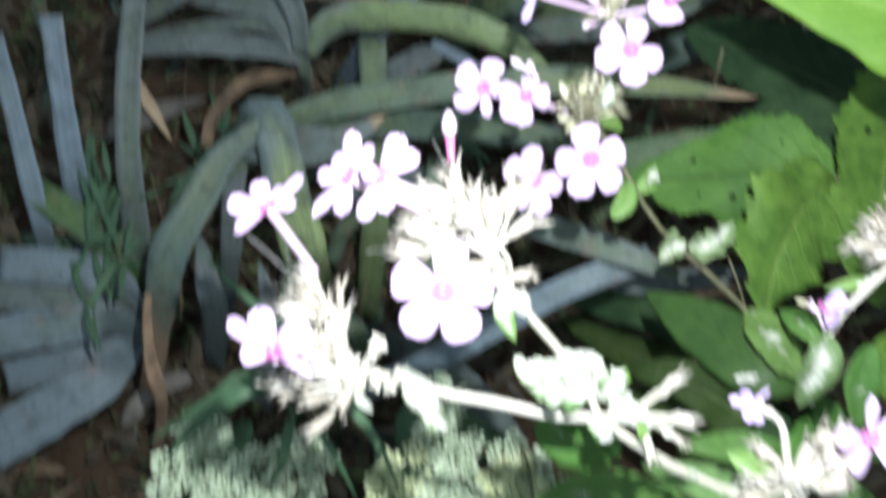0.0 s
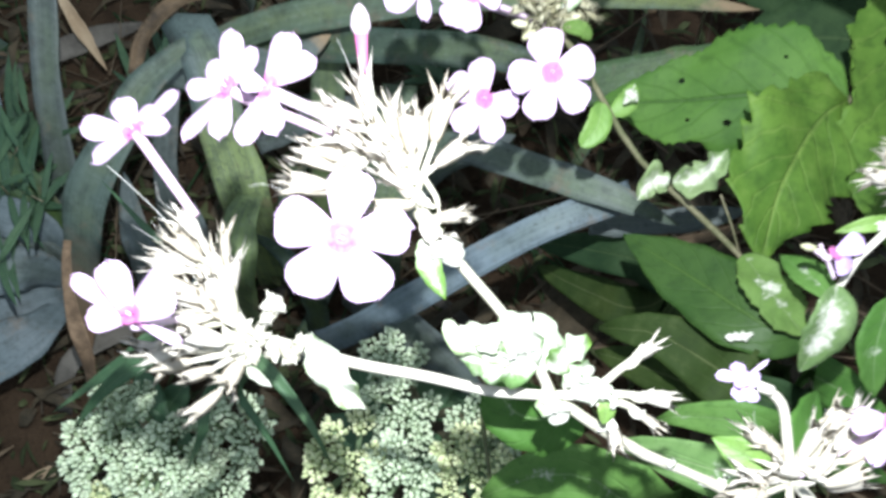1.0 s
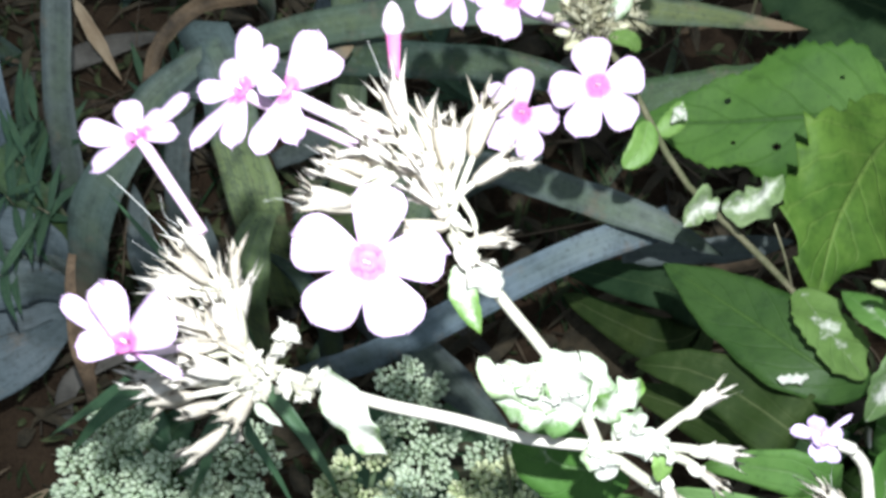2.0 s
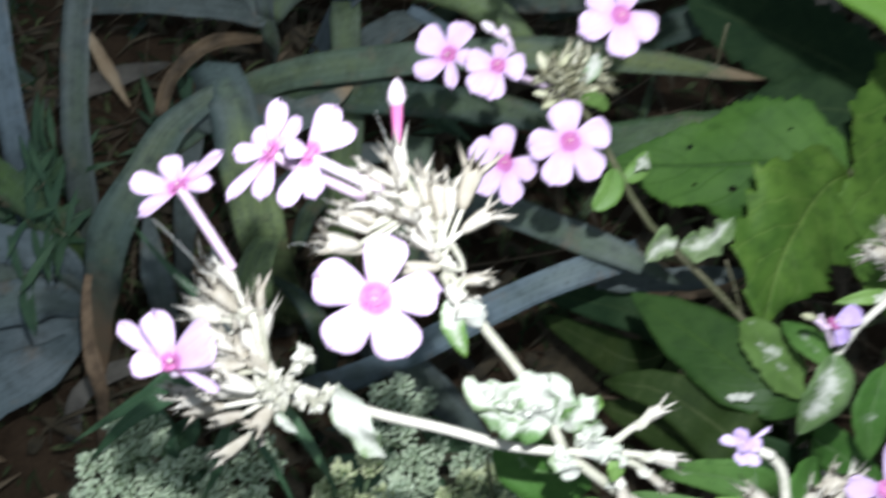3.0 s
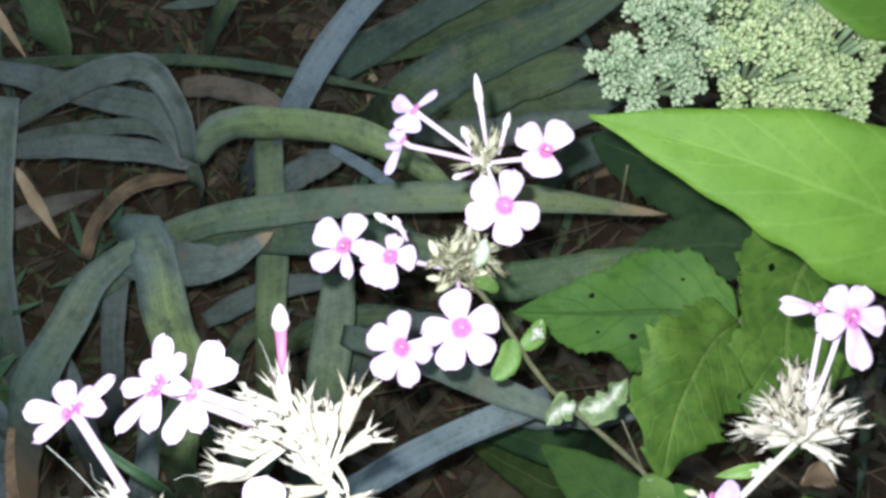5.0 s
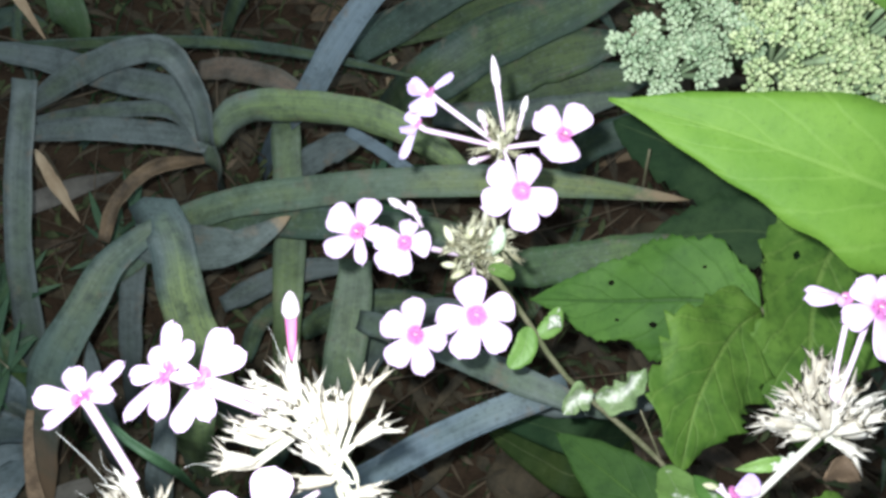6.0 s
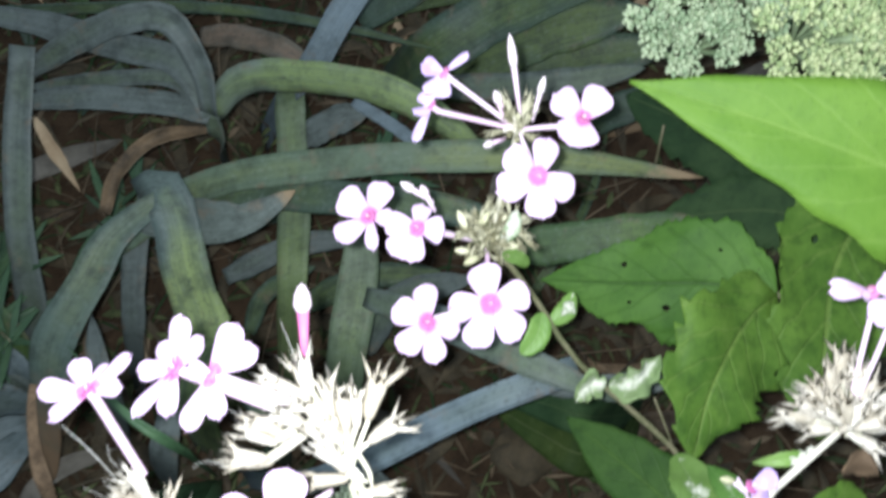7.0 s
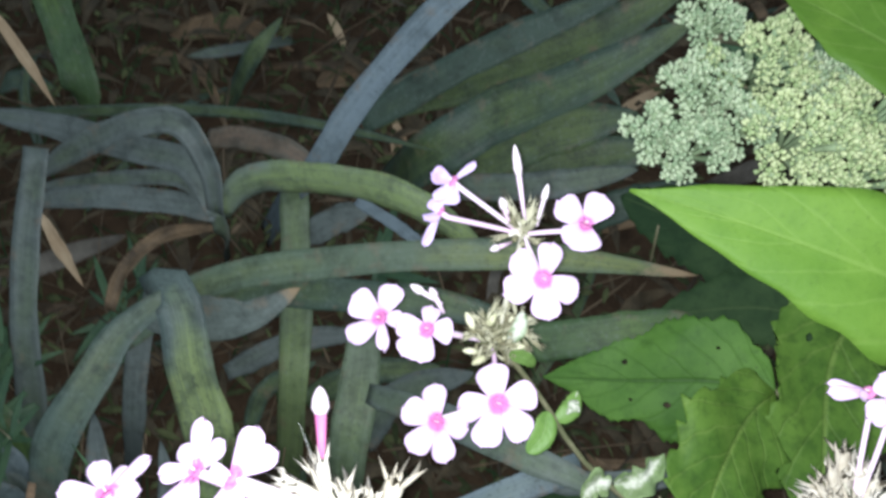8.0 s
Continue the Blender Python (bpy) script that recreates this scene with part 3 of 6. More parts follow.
def spent_head(parent, hub, spine, rows, seed=1, awns=3):
    """A spent head: dry calyxes by their feet and tips, in millimetres across, up and out from hub, each on a stalk from the spine; a smaller one behind most."""
    rnd = random.Random(seed)
    hub = Vector(hub)
    line = [hub + facing(*p) * 0.001 for p in spine]
    for i, (fa, fu, ta, tu, out) in enumerate(rows):
        foot = hub + facing(fa, fu, out) * 0.001
        tip = hub + facing(ta, tu, out + rnd.uniform(-1.5, 2.5)) * 0.001
        root = min(spline(line, 20), key=lambda q: (q - foot).length)
        for k in range(2 if tu > 0 else 1):
            if k:
                foot = foot + facing(rnd.uniform(-1.8, 1.8), rnd.uniform(-1.8, 1.8), -2.5) * 0.001
                tip = foot.lerp(tip, 0.8) + facing(rnd.uniform(-3, 3), rnd.uniform(-3, 3), rnd.uniform(-2, 1)) * 0.001
            way = tip - foot
            long = min(way.length, 0.0108)
            m = stand(tip - way.normalized() * long, way, rnd.uniform(0, 6)) @ Matrix.Diagonal((rnd.uniform(0.95, 1.3), rnd.uniform(0.95, 1.3), long / 0.0100, 1))
            part("calyx", CALYX[(2 * i + k) % len(CALYX)], None, parent, at=m)
            a = m.translation
            part("stalk", tube_mesh([root, root.lerp(a, 0.6) + way.normalized() * 0.0004, a + way.normalized() * 0.0008], 0.00085, 0.0007, 4, 6), stem_mat, parent)
        if rnd.random() < 0.4:
            q = facing(rnd.uniform(-1, 1), rnd.uniform(-1, 1), 0.5).normalized()
            leaf(parent, "bract", [root, root + q * 0.003, root + q * 0.006], 0.0018, bract_mat, "dry narrow bract", shape=lance, rows=6, cols=2, fold=0.3, wave=0.3, thick=0.0003)
        if i < awns:
            d = way.normalized()
            part("style", tube_mesh([tip, tip + d * 0.004 + UP * rnd.uniform(-0.001, 0.001), tip + d * 0.008 + SIDE * rnd.uniform(-0.002, 0.002)], 0.00006, 0.00003, 6, 5), thread_mat, parent, "hair-thin dry style")


def clumps(parent, pts, size, seed=1, mat=None):
    """Knots of small crinkled bracts, white with mildew."""
    rnd = random.Random(seed)
    for p in pts:
        p = Vector(p)
        for k in range(5):
            d = facing(rnd.uniform(-1, 1), rnd.uniform(-1, 1), rnd.uniform(0.1, 0.9)).normalized()
            l = size * rnd.uniform(1.3, 2.3)
            a = p - d * l * 0.35
            pts3 = [a, a + d * l * 0.5 + VIEW * size * 0.35, a + d * l - VIEW * size * 0.2]
            leaf(parent, "bract", pts3, l * rnd.uniform(0.34, 0.6), mat or leaf_powder, "pale crinkled bract", shape=lance, rows=9, cols=4, fold=rnd.uniform(-0.6, 0.8), wave=0.45, lobe=0.6, thick=0.0003)


# ---- ground ----
def height(x, y):
    v = Vector((x, y, 0))
    near = math.exp(-(x * x + y * y) / 1.5)
    return near * (0.010 * noise.noise(v * 9) + 0.006 * noise.noise(v * 31) + 0.004 * noise.noise(v * 90)) - 0.004


bm = bmesh.new()
n = 150
axis_of = [math.sinh(9.0 * (2 * i / n - 1)) / math.sinh(9.0) * 900 for i in range(n + 1)]
grid = [[bm.verts.new((x, y, height(x, y))) for x in axis_of] for y in axis_of]
for i in range(n):
    for j in range(n):
        bm.faces.new((grid[i][j], grid[i][j + 1], grid[i + 1][j + 1], grid[i + 1][j]))
ground = part("ground", bm, soil_mat)
tagged(ground, "dark brown garden soil under dry litter", "ground", kind="structure")


def litter(count, seed, box, long, wide, mat, name, label, lift=0.02):
    """Dry stalks and shreds strewn over the soil, as one mass."""
    rnd = random.Random(seed)
    bm = bmesh.new()
    for _ in range(count):
        x, y = rnd.uniform(box[0], box[1]), rnd.uniform(box[2], box[3])
        a, l = rnd.uniform(0, math.pi), rnd.uniform(*long)
        d, z = Vector((math.cos(a), math.sin(a), rnd.uniform(-0.12, 0.12))), height(x, y) + rnd.uniform(0.0, lift)
        p = Vector((x, y, z))
        pts = [p - d * l / 2, p + Vector((rnd.uniform(-1, 1), rnd.uniform(-1, 1), 0.6)) * l * 0.06, p + d * l / 2]
        r = rnd.uniform(*wide)
        tube_mesh(pts, r, r * 0.6, 4, 4, bm=bm)
    return tagged(part(name, bm, mat), label, "litter", kind="stuff")


litter(420, 3, (-0.42, 0.42, -0.30, 0.50), (0.012, 0.07), (0.0003, 0.0012), straw_mat, "dry_straw", "dry brown straw and stalks strewn over soil")

litter(45, 4, (-0.36, 0.30, -0.10, 0.46), (0.06, 0.17), (0.0005, 0.0011), dry_leaf_mat, "dead_stalks", "long tan dead stalks strewn over soil", 0.03)

litter(70, 8, (-0.26, 0.12, -0.04, 0.26), (0.04, 0.12), (0.0004, 0.0009), straw_mat, "dry_twigs", "thin dry twigs caught among strap leaves", 0.05)


def shreds(count, seed, box, mat, name, label, long=(0.012, 0.04), wide=(0.002, 0.007), lift=0.018):
    """Torn bits of leaf strewn over the soil, as one mass."""
    rnd = random.Random(seed)
    bm = bmesh.new()
    for _ in range(count):
        x, y, a, l, w = rnd.uniform(box[0], box[1]), rnd.uniform(box[2], box[3]), rnd.uniform(0, 6.28), rnd.uniform(*long), rnd.uniform(*wide)
        d, s = Vector((math.cos(a), math.sin(a), rnd.uniform(-0.25, 0.25))), Vector((-math.sin(a), math.cos(a), rnd.uniform(-0.5, 0.5)))
        p = Vector((x, y, height(x, y) + rnd.uniform(0.001, lift)))
        rows = []
        for k in range(4):
            c, ww = p + d * l * k / 3 + Vector((0, 0, 0.25 * l * math.sin(k))), w * (0.15, 1, 0.9, 0.1)[k] / 2
            rows.append([bm.verts.new(c - s * ww), bm.verts.new(c + Vector((0, 0, 0.0012))), bm.verts.new(c + s * ww)])
        for u, v in zip(rows, rows[1:]):
            bm.faces.new((u[0], u[1], v[1], v[0]))
            bm.faces.new((u[1], u[2], v[2], v[1]))
    return tagged(part(name, bm, mat), label, "litter", kind="stuff")


shreds(1900, 5, (-0.40, 0.40, -0.28, 0.48), brown_dead_mat, "leaf_litter", "shredded dark brown leaf litter over soil", (0.012, 0.05), (0.002, 0.010), 0.02)
shreds(700, 7, (-0.40, 0.40, -0.28, 0.48), straw_mat, "pale_litter", "shredded pale leaf litter over soil", (0.010, 0.035), (0.0012, 0.004), 0.022)
shreds(3600, 9, (-0.40, 0.36, -0.22, 0.46), moss_mat, "moss_tufts", "dull green moss and small leaves over soil", (0.004, 0.020), (0.0012, 0.005), 0.032)
shreds(420, 6, (-0.36, 0.10, -0.08, 0.42), leaf_dark_shaded, "grass_tufts", "short green grass among litter", (0.012, 0.05), (0.0008, 0.0018), 0.014)

# ---- irises ----
def iris(place, label):
    return thing("iris_plant", place, label, "iris", "irises in the bed")


crown = (-0.0998, 0.0935, 0.1266)
fan = iris((-0.1242, 0.1283, 0), "grey-green iris fan of arching strap leaves on soil")
leaf(fan, "leaf", [(-0.1247, 0.1293, -0.002), (-0.1021, 0.0924, 0.0974), crown], 0.011, iris_grey, shape=ribbon, fold=0.3, thick=0.0015)
leaf(fan, "leaf", [crown, (-0.0795, 0.0998, 0.148), (-0.0432, 0.0926, 0.1614), (-0.0068, 0.0797, 0.1694), (0.0197, 0.0658, 0.1644), (0.0444, 0.0514, 0.1464)], 0.0160, iris_green, "green arching strap leaf", shape=strap, cup=-0.25, face=(0, -0.75, 0.66))
leaf(fan, "leaf", [crown, (-0.0997, 0.1077, 0.1477), (-0.1123, 0.1254, 0.1637), (-0.1398, 0.1281, 0.1583), (-0.1769, 0.1275, 0.1358), (-0.2162, 0.1226, 0.1084)], 0.0135, iris_grey, shape=strap, fold=0.3, lean=-20)
leaf(fan, "leaf", [crown, (-0.1266, 0.1025, 0.1235), (-0.174, 0.1091, 0.1195), (-0.2175, 0.1136, 0.1052)], 0.0128, iris_grey, shape=strap, cup=0.2)
leaf(fan, "leaf", [crown, (-0.1199, 0.1123, 0.1302), (-0.1601, 0.1191, 0.1199), (-0.2129, 0.1270, 0.1000)], 0.0088, iris_grey, shape=strap, cup=0.2)
leaf(fan, "leaf", [crown, (-0.1161, 0.1187, 0.1357), (-0.1502, 0.1338, 0.1285), (-0.1999, 0.155, 0.1202), (-0.254, 0.1711, 0.1133)], 0.0150, iris_grey, shape=strap, fold=0.15)
leaf(fan, "leaf", [(-0.2605, 0.1751, 0.102), (-0.1698, 0.1696, 0.1128), (-0.1033, 0.1645, 0.1173), (-0.0382, 0.1508, 0.1187), (0.0188, 0.1322, 0.1215)], 0.0070, iris_dark, shape=strap, lean=35)
leaf(fan, "leaf", [(-0.1150, 0.1530, 0.1080), (-0.0941, 0.1476, 0.1160), (-0.068, 0.1342, 0.1254), (-0.0442, 0.118, 0.1259)], 0.0130, iris_material("iris_leaf_half_dry", (0.12, 0.115, 0.09), (0.17, 0.122, 0.085), 0.2), "half-dry brownish strap leaf", shape=strap, wave=0.1)
leaf(fan, "leaf", [(-0.1008, 0.1438, -0.002), (-0.0628, 0.1142, 0.1118), (-0.0468, 0.1116, 0.1396), (-0.0272, 0.129, 0.1651), (-0.0032, 0.1425, 0.1923), (0.0174, 0.1507, 0.2144), (0.0466, 0.1646, 0.2386)], 0.0168, iris_blue, "blue-grey upright strap leaf", shape=lambda u: 1 - 0.2 * u, fold=0.12)

arch = iris((-0.2186, -0.0868, 0), "arching iris with a browning outer leaf on soil")
leaf(arch, "leaf", [(-0.2194, -0.0865, -0.002), (-0.1935, -0.0680, 0.05), (-0.1700, -0.0465, 0.1120), (-0.1575, -0.0253, 0.1388), (-0.1405, -0.0008, 0.1497), (-0.1304, 0.0189, 0.1521), (-0.1053, 0.0369, 0.1555), (-0.1021, 0.0312, 0.1454)], 0.0205, iris_dry_base, "arching strap leaf, brown towards its base", shape=lambda u: min(1, 0.45 + 0.8 * u) * strap(u), fold=0.12, rows=40)
leaf(arch, "leaf", [(-0.1451, 0.0283, 0.1124), (-0.0959, 0.0481, 0.1388), (-0.0224, 0.05, 0.1586), (0.0564, 0.0468, 0.167), (0.1351, 0.0358, 0.165)], 0.0148, iris_tipped, "long green strap leaf with a tan tip", shape=strap, cup=0.1, rows=40)
leaf(arch, "leaf", [(-0.1243, 0.0494, 0.1201), (-0.0765, 0.0478, 0.1291), (-0.0274, 0.0404, 0.1392), (0.0271, 0.0294, 0.1447), (0.0698, 0.013, 0.1388)], 0.0165, iris_dark, shape=strap)
leaf(arch, "leaf", [(-0.1317, 0.0423, 0.1303), (-0.1032, 0.0309, 0.1389), (-0.0745, 0.0276, 0.1457), (-0.05, 0.0391, 0.1518)], 0.0235, iris_grey_tipped, "bent grey strap leaf with a tan tip", shape=lambda u: (1 - u**2.2) ** 0.75 + 0.02, cup=0.1)
leaf(arch, "leaf", [(-0.121, 0.0353, 0.1517), (-0.1089, 0.0364, 0.1594), (-0.1030, 0.0248, 0.1543), (-0.1010, 0.0067, 0.1429), (-0.0975, -0.0105, 0.127), (-0.0940, -0.027, 0.1051), (-0.1000, -0.0368, -0.002)], 0.0265, iris_fold, "yellow-green strap leaf", shape=lambda u: 0.8 + 0.2 * u, fold=0.08)
leaf(arch, "leaf", [(-0.1324, 0.0444, 0.1215), (-0.1385, 0.017, 0.1051), (-0.1448, -0.0085, 0.0799), (-0.1685, -0.0254, -0.002)], 0.0135, iris_grey, shape=ribbon)
leaf(arch, "leaf", [(-0.1581, 0.0503, 0.1013), (-0.1496, 0.0716, 0.109), (-0.1307, 0.0883, 0.1119), (-0.102, 0.0994, 0.1)], 0.0078, dry_leaf_mat, "curled brown dead leaf", shape=strap, cup=0.6, wave=0.2)
leaf(arch, "leaf", [(-0.0611, 0.1096, 0.1197), (-0.0606, 0.0778, 0.1081), (-0.0591, 0.0442, 0.1023), (-0.0615, 0.0055, 0.0882), (-0.0758, -0.0275, -0.002)], 0.0185, iris_lime, shape=ribbon, lean=8)
leaf(arch, "leaf", [(-0.0212, 0.0261, 0.1276), (-0.0245, -0.0009, 0.1178), (-0.0318, -0.0346, 0.0959), (-0.0448, -0.0667, -0.002)], 0.0215, iris_lime, shape=ribbon, fold=0.1)
leaf(arch, "leaf", [(-0.0558, 0.0877, 0.1085), (-0.0364, 0.0925, 0.1198), (-0.0185, 0.0939, 0.1267)], 0.0150, iris_grey, shape=strap)
leaf(arch, "leaf", [(-0.0268, 0.0988, 0.1285), (-0.0058, 0.0835, 0.1293), (0.0158, 0.0635, 0.1316)], 0.0065, iris_blue, shape=strap)

upright = iris((-0.2227, -0.0322, 0), "mottled upright iris leaves at the bed's edge")
leaf(upright, "leaf", [(-0.2236, -0.0317, -0.002), (-0.2045, 0.0033, 0.065), (-0.2007, 0.0389, 0.1003), (-0.1975, 0.0769, 0.1237), (-0.1906, 0.123, 0.1469)], 0.0180, iris_grey, "mottled grey-green strap leaf", shape=ribbon, fold=0.12, rows=34)
leaf(upright, "leaf", [(-0.2524, -0.0162, -0.002), (-0.2388, 0.0063, 0.0597), (-0.2334, 0.0325, 0.0948), (-0.2321, 0.0692, 0.1273), (-0.2321, 0.1059, 0.1534)], 0.0170, iris_blue, shape=ribbon, fold=0.1)
leaf(upright, "leaf", [(-0.2741, -0.0163, -0.002), (-0.2533, 0.0108, 0.0869), (-0.2578, 0.057, 0.1229), (-0.2633, 0.0974, 0.1504)], 0.0140, iris_blue, shape=ribbon, fold=0.1)
low = (-0.2043, -0.0417, 0.035)
leaf(upright, "leaf", [low, (-0.2143, -0.0429, 0.075), (-0.2387, -0.0476, 0.08), (-0.2898, -0.0515, 0.07)], 0.0230, iris_pale, shape=lambda u: min(1, 0.3 + 2.5 * u), cup=0.1)
leaf(upright, "leaf", [low, (-0.214, -0.0674, 0.055), (-0.2401, -0.0878, 0.06), (-0.2823, -0.1096, 0.05)], 0.0290, iris_pale, shape=lambda u: min(1, 0.15 + 1.8 * u), cup=0.1)
leaf(upright, "leaf", [low, (-0.2058, -0.0259, 0.085), (-0.2261, -0.0198, 0.095), (-0.2721, -0.0135, 0.09)], 0.0200, iris_pale, shape=lambda u: min(1, 0.3 + 2.5 * u), cup=0.1)
leaf(upright, "leaf", [low, (-0.2123, -0.0344, 0.075), (-0.2353, -0.0326, 0.085), (-0.2789, -0.026, 0.08)], 0.0210, iris_grey, shape=lambda u: min(1, 0.3 + 2.5 * u), cup=0.1)
leaf(upright, "leaf", [low, (-0.2042, -0.0139, 0.085), (-0.2194, 0.0023, 0.095), (-0.2547, 0.0275, 0.1)], 0.0170, iris_dark_green, shape=lambda u: min(1, 0.3 + 2.5 * u), cup=0.1)
leaf(upright, "leaf", [low, (-0.2149, -0.0518, 0.05), (-0.2374, -0.0625, 0.06), (-0.2796, -0.0694, 0.05)], 0.0200, iris_pale, shape=lambda u: min(1, 0.3 + 2.5 * u), cup=0.1)

back = iris((-0.0273, 0.177, 0), "dark green iris leaves lying across the bed")
leaf(back, "leaf", [(-0.0274, 0.1736, -0.002), (0.006, 0.1344, 0.1064), (0.0468, 0.1445, 0.1356), (0.0942, 0.1458, 0.168), (0.144, 0.155, 0.2032)], 0.0290, iris_dark, shape=strap, fold=0.1)
leaf(back, "leaf", [(-0.0282, 0.1739, 0.0888), (0.0234, 0.1878, 0.1194), (0.0681, 0.1973, 0.142), (0.1257, 0.2083, 0.1652)], 0.0185, iris_dark, shape=strap)
leaf(back, "leaf", [(-0.0079, 0.1941, 0.0834), (0.0542, 0.195, 0.1092), (0.1111, 0.2008, 0.1369), (0.1601, 0.2109, 0.1661)], 0.0260, iris_dark, shape=strap, fold=0.1)
leaf(back, "leaf", [(0.0453, 0.1276, 0.0911), (0.0891, 0.13, 0.1111), (0.142, 0.1284, 0.1297)], 0.0240, iris_dark, shape=strap, fold=0.1)
leaf(back, "leaf", [(0.0906, 0.0988, 0.0806), (0.1137, 0.1053, 0.1021), (0.1626, 0.1075, 0.1221)], 0.0180, iris_dark, shape=strap, fold=0.1)
leaf(back, "leaf", [(0.0644, 0.2646, 0.1154), (0.0968, 0.2215, 0.1125), (0.1252, 0.1673, 0.1119)], 0.0100, iris_dark, shape=strap, fold=0.1)
leaf(back, "leaf", [(0.0252, 0.128, 0.104), (0.0743, 0.1353, 0.1322), (0.1227, 0.1358, 0.1515)], 0.0260, iris_dark, shape=strap)
leaf(back, "leaf", [(-0.0432, 0.1878, 0.0811), (0.0374, 0.2034, 0.1123), (0.0875, 0.2223, 0.1319)], 0.0130, iris_dark, shape=strap)
leaf(back, "leaf", [(0.0184, 0.1143, 0.115), (0.0687, 0.1029, 0.1332), (0.1192, 0.1027, 0.1491)], 0.0150, iris_grey, shape=strap)
leaf(back, "leaf", [(-0.2298, 0.2171, -0.002), (-0.2027, 0.2036, 0.0868), (-0.2159, 0.2413, 0.1006), (-0.2321, 0.2819, 0.1217)], 0.0270, iris_dark_green, "dark green strap leaf", shape=ribbon, fold=0.1)
leaf(back, "leaf", [(-0.137, 0.2407, 0.004), (-0.102, 0.227, 0.0826), (-0.0783, 0.2464, 0.1024)], 0.0140, iris_dark, shape=strap)
leaf(back, "leaf", [(-0.0892, 0.3101, 0.004), (-0.1236, 0.2542, 0.0606), (-0.1485, 0.2469, 0.0643)], 0.0100, iris_grey, shape=strap)

leaf(arch, "leaf", [(-0.1038, 0.0272, 0.061), (-0.0649, 0.0408, 0.0723), (-0.0235, 0.0424, 0.0793)], 0.0125, iris_grey, shape=strap)
leaf(arch, "leaf", [(-0.0604, 0.0133, 0.0495), (-0.0276, 0.0243, 0.0631), (0.0167, 0.0243, 0.0726)], 0.0140, iris_dark, shape=strap)
leaf(arch, "leaf", [(-0.0282, -0.0124, 0.0465), (-0.0066, 0.0086, 0.0733), (0.034, 0.0138, 0.0944)], 0.0165, iris_grey, shape=strap)
leaf(arch, "leaf", [(-0.0923, -0.0009, 0.0443), (-0.0817, 0.018, 0.0576), (-0.0524, 0.0303, 0.0685)], 0.0100, iris_dark, shape=strap)
cross = iris((-0.0513, -0.0777, 0), "blue-grey iris leaves crossing over bare soil")
leaf(cross, "leaf", [(-0.0174, -0.0118, 0.1489), (0.0137, -0.0299, 0.1742), (0.0404, -0.0471, 0.1903), (0.062, -0.0588, 0.1957), (0.0846, -0.0678, 0.1892)], 0.0120, iris_grey, "speckled grey strap leaf", shape=strap, fold=0.08)
leaf(cross, "leaf", [(-0.1019, -0.0767, -0.002), (-0.0477, -0.0887, 0.1146), (-0.0168, -0.0843, 0.1544), (0.0128, -0.0726, 0.1715), (0.0402, -0.0632, 0.1845), (0.0694, -0.0533, 0.1849)], 0.0128, iris_blue, "blue-grey strap leaf", shape=lambda u: 1 - 0.1 * u, fold=0.08, rows=36)
leaf(cross, "leaf", [(0.058, -0.0536, 0.1497), (0.0907, -0.0556, 0.1585), (0.1184, -0.0544, 0.1653)], 0.0100, iris_grey, shape=strap)
leaf(cross, "leaf", [(-0.0606, -0.0468, 0.03), (-0.0265, -0.0827, 0.1135), (-0.005, -0.1019, 0.1193), (0.0182, -0.1209, 0.1028)], 0.0180, iris_grey, shape=strap)
leaf(cross, "leaf", [(0.0474, 0.0099, 0.1472), (0.0893, 0.0089, 0.1628), (0.1295, 0.0147, 0.1681)], 0.0175, iris_dark_green, shape=strap)

# ---- leafy shoots ----
shoot = thing("broadleaf_shoot", (0.4293, 0.0253, 0), "leafy shoot with a large smooth bright green leaf", "plant")
top_of = (0.1884, -0.043, 0.2908)
stem(shoot, [(0.4309, 0.0259, -0.002), (0.3008, -0.0086, 0.1501), top_of], 0.0022, 0.0016, stem_green)
leaf(shoot, "leaf", [top_of, (0.1455, -0.0305, 0.3065), (0.1053, -0.0135, 0.3095), (0.0698, 0.001, 0.3075)], 0.0450, leaf_bright, "large smooth bright green leaf", shape=drawn, fold=0.26, cup=-0.16, rows=40, cols=10, wave=0.015, face=(-0.1, -0.42, 0.88))
leaf(shoot, "leaf", [(0.2045, 0.046, 0.2817), (0.173, 0.0603, 0.2933), (0.1538, 0.0768, 0.2929), (0.1386, 0.0932, 0.2893)], 0.0340, leaf_bright, shape=lance, fold=0.1, cols=8)
stem(shoot, [(0.2045, 0.046, 0.2817), (0.2218, -0.0202, 0.2576), top_of], 0.0012, 0.0012, stem_green, name="leafstalk")

toothed = thing("toothed_leaf_plant", (0.2558, 0.03, 0), "low plant with broad toothed green leaves, some holed", "plant")
joint = (0.1357, -0.0366, 0.2236)
stem(toothed, [(0.2567, 0.0306, -0.002), (0.1932, -0.0066, 0.1189), joint], 0.0020, 0.0014, stem_green)
leaf(toothed, "leaf", [joint, (0.1146, -0.0291, 0.2148), (0.0868, -0.0247, 0.2030), (0.0562, -0.0189, 0.1912)], 0.0470, leaf_serrate_dull, "broad toothed leaf with small holes", shape=drawn, fold=0.16, cup=-0.2, teeth=22, bite=0.09, cols=36, rows=64, wave=0.07, lobe=0.22, holes=((0.45, 0.30), (0.6, 0.30), (0.24, 0.75), (0.62, 0.72), (0.33, 0.2)))
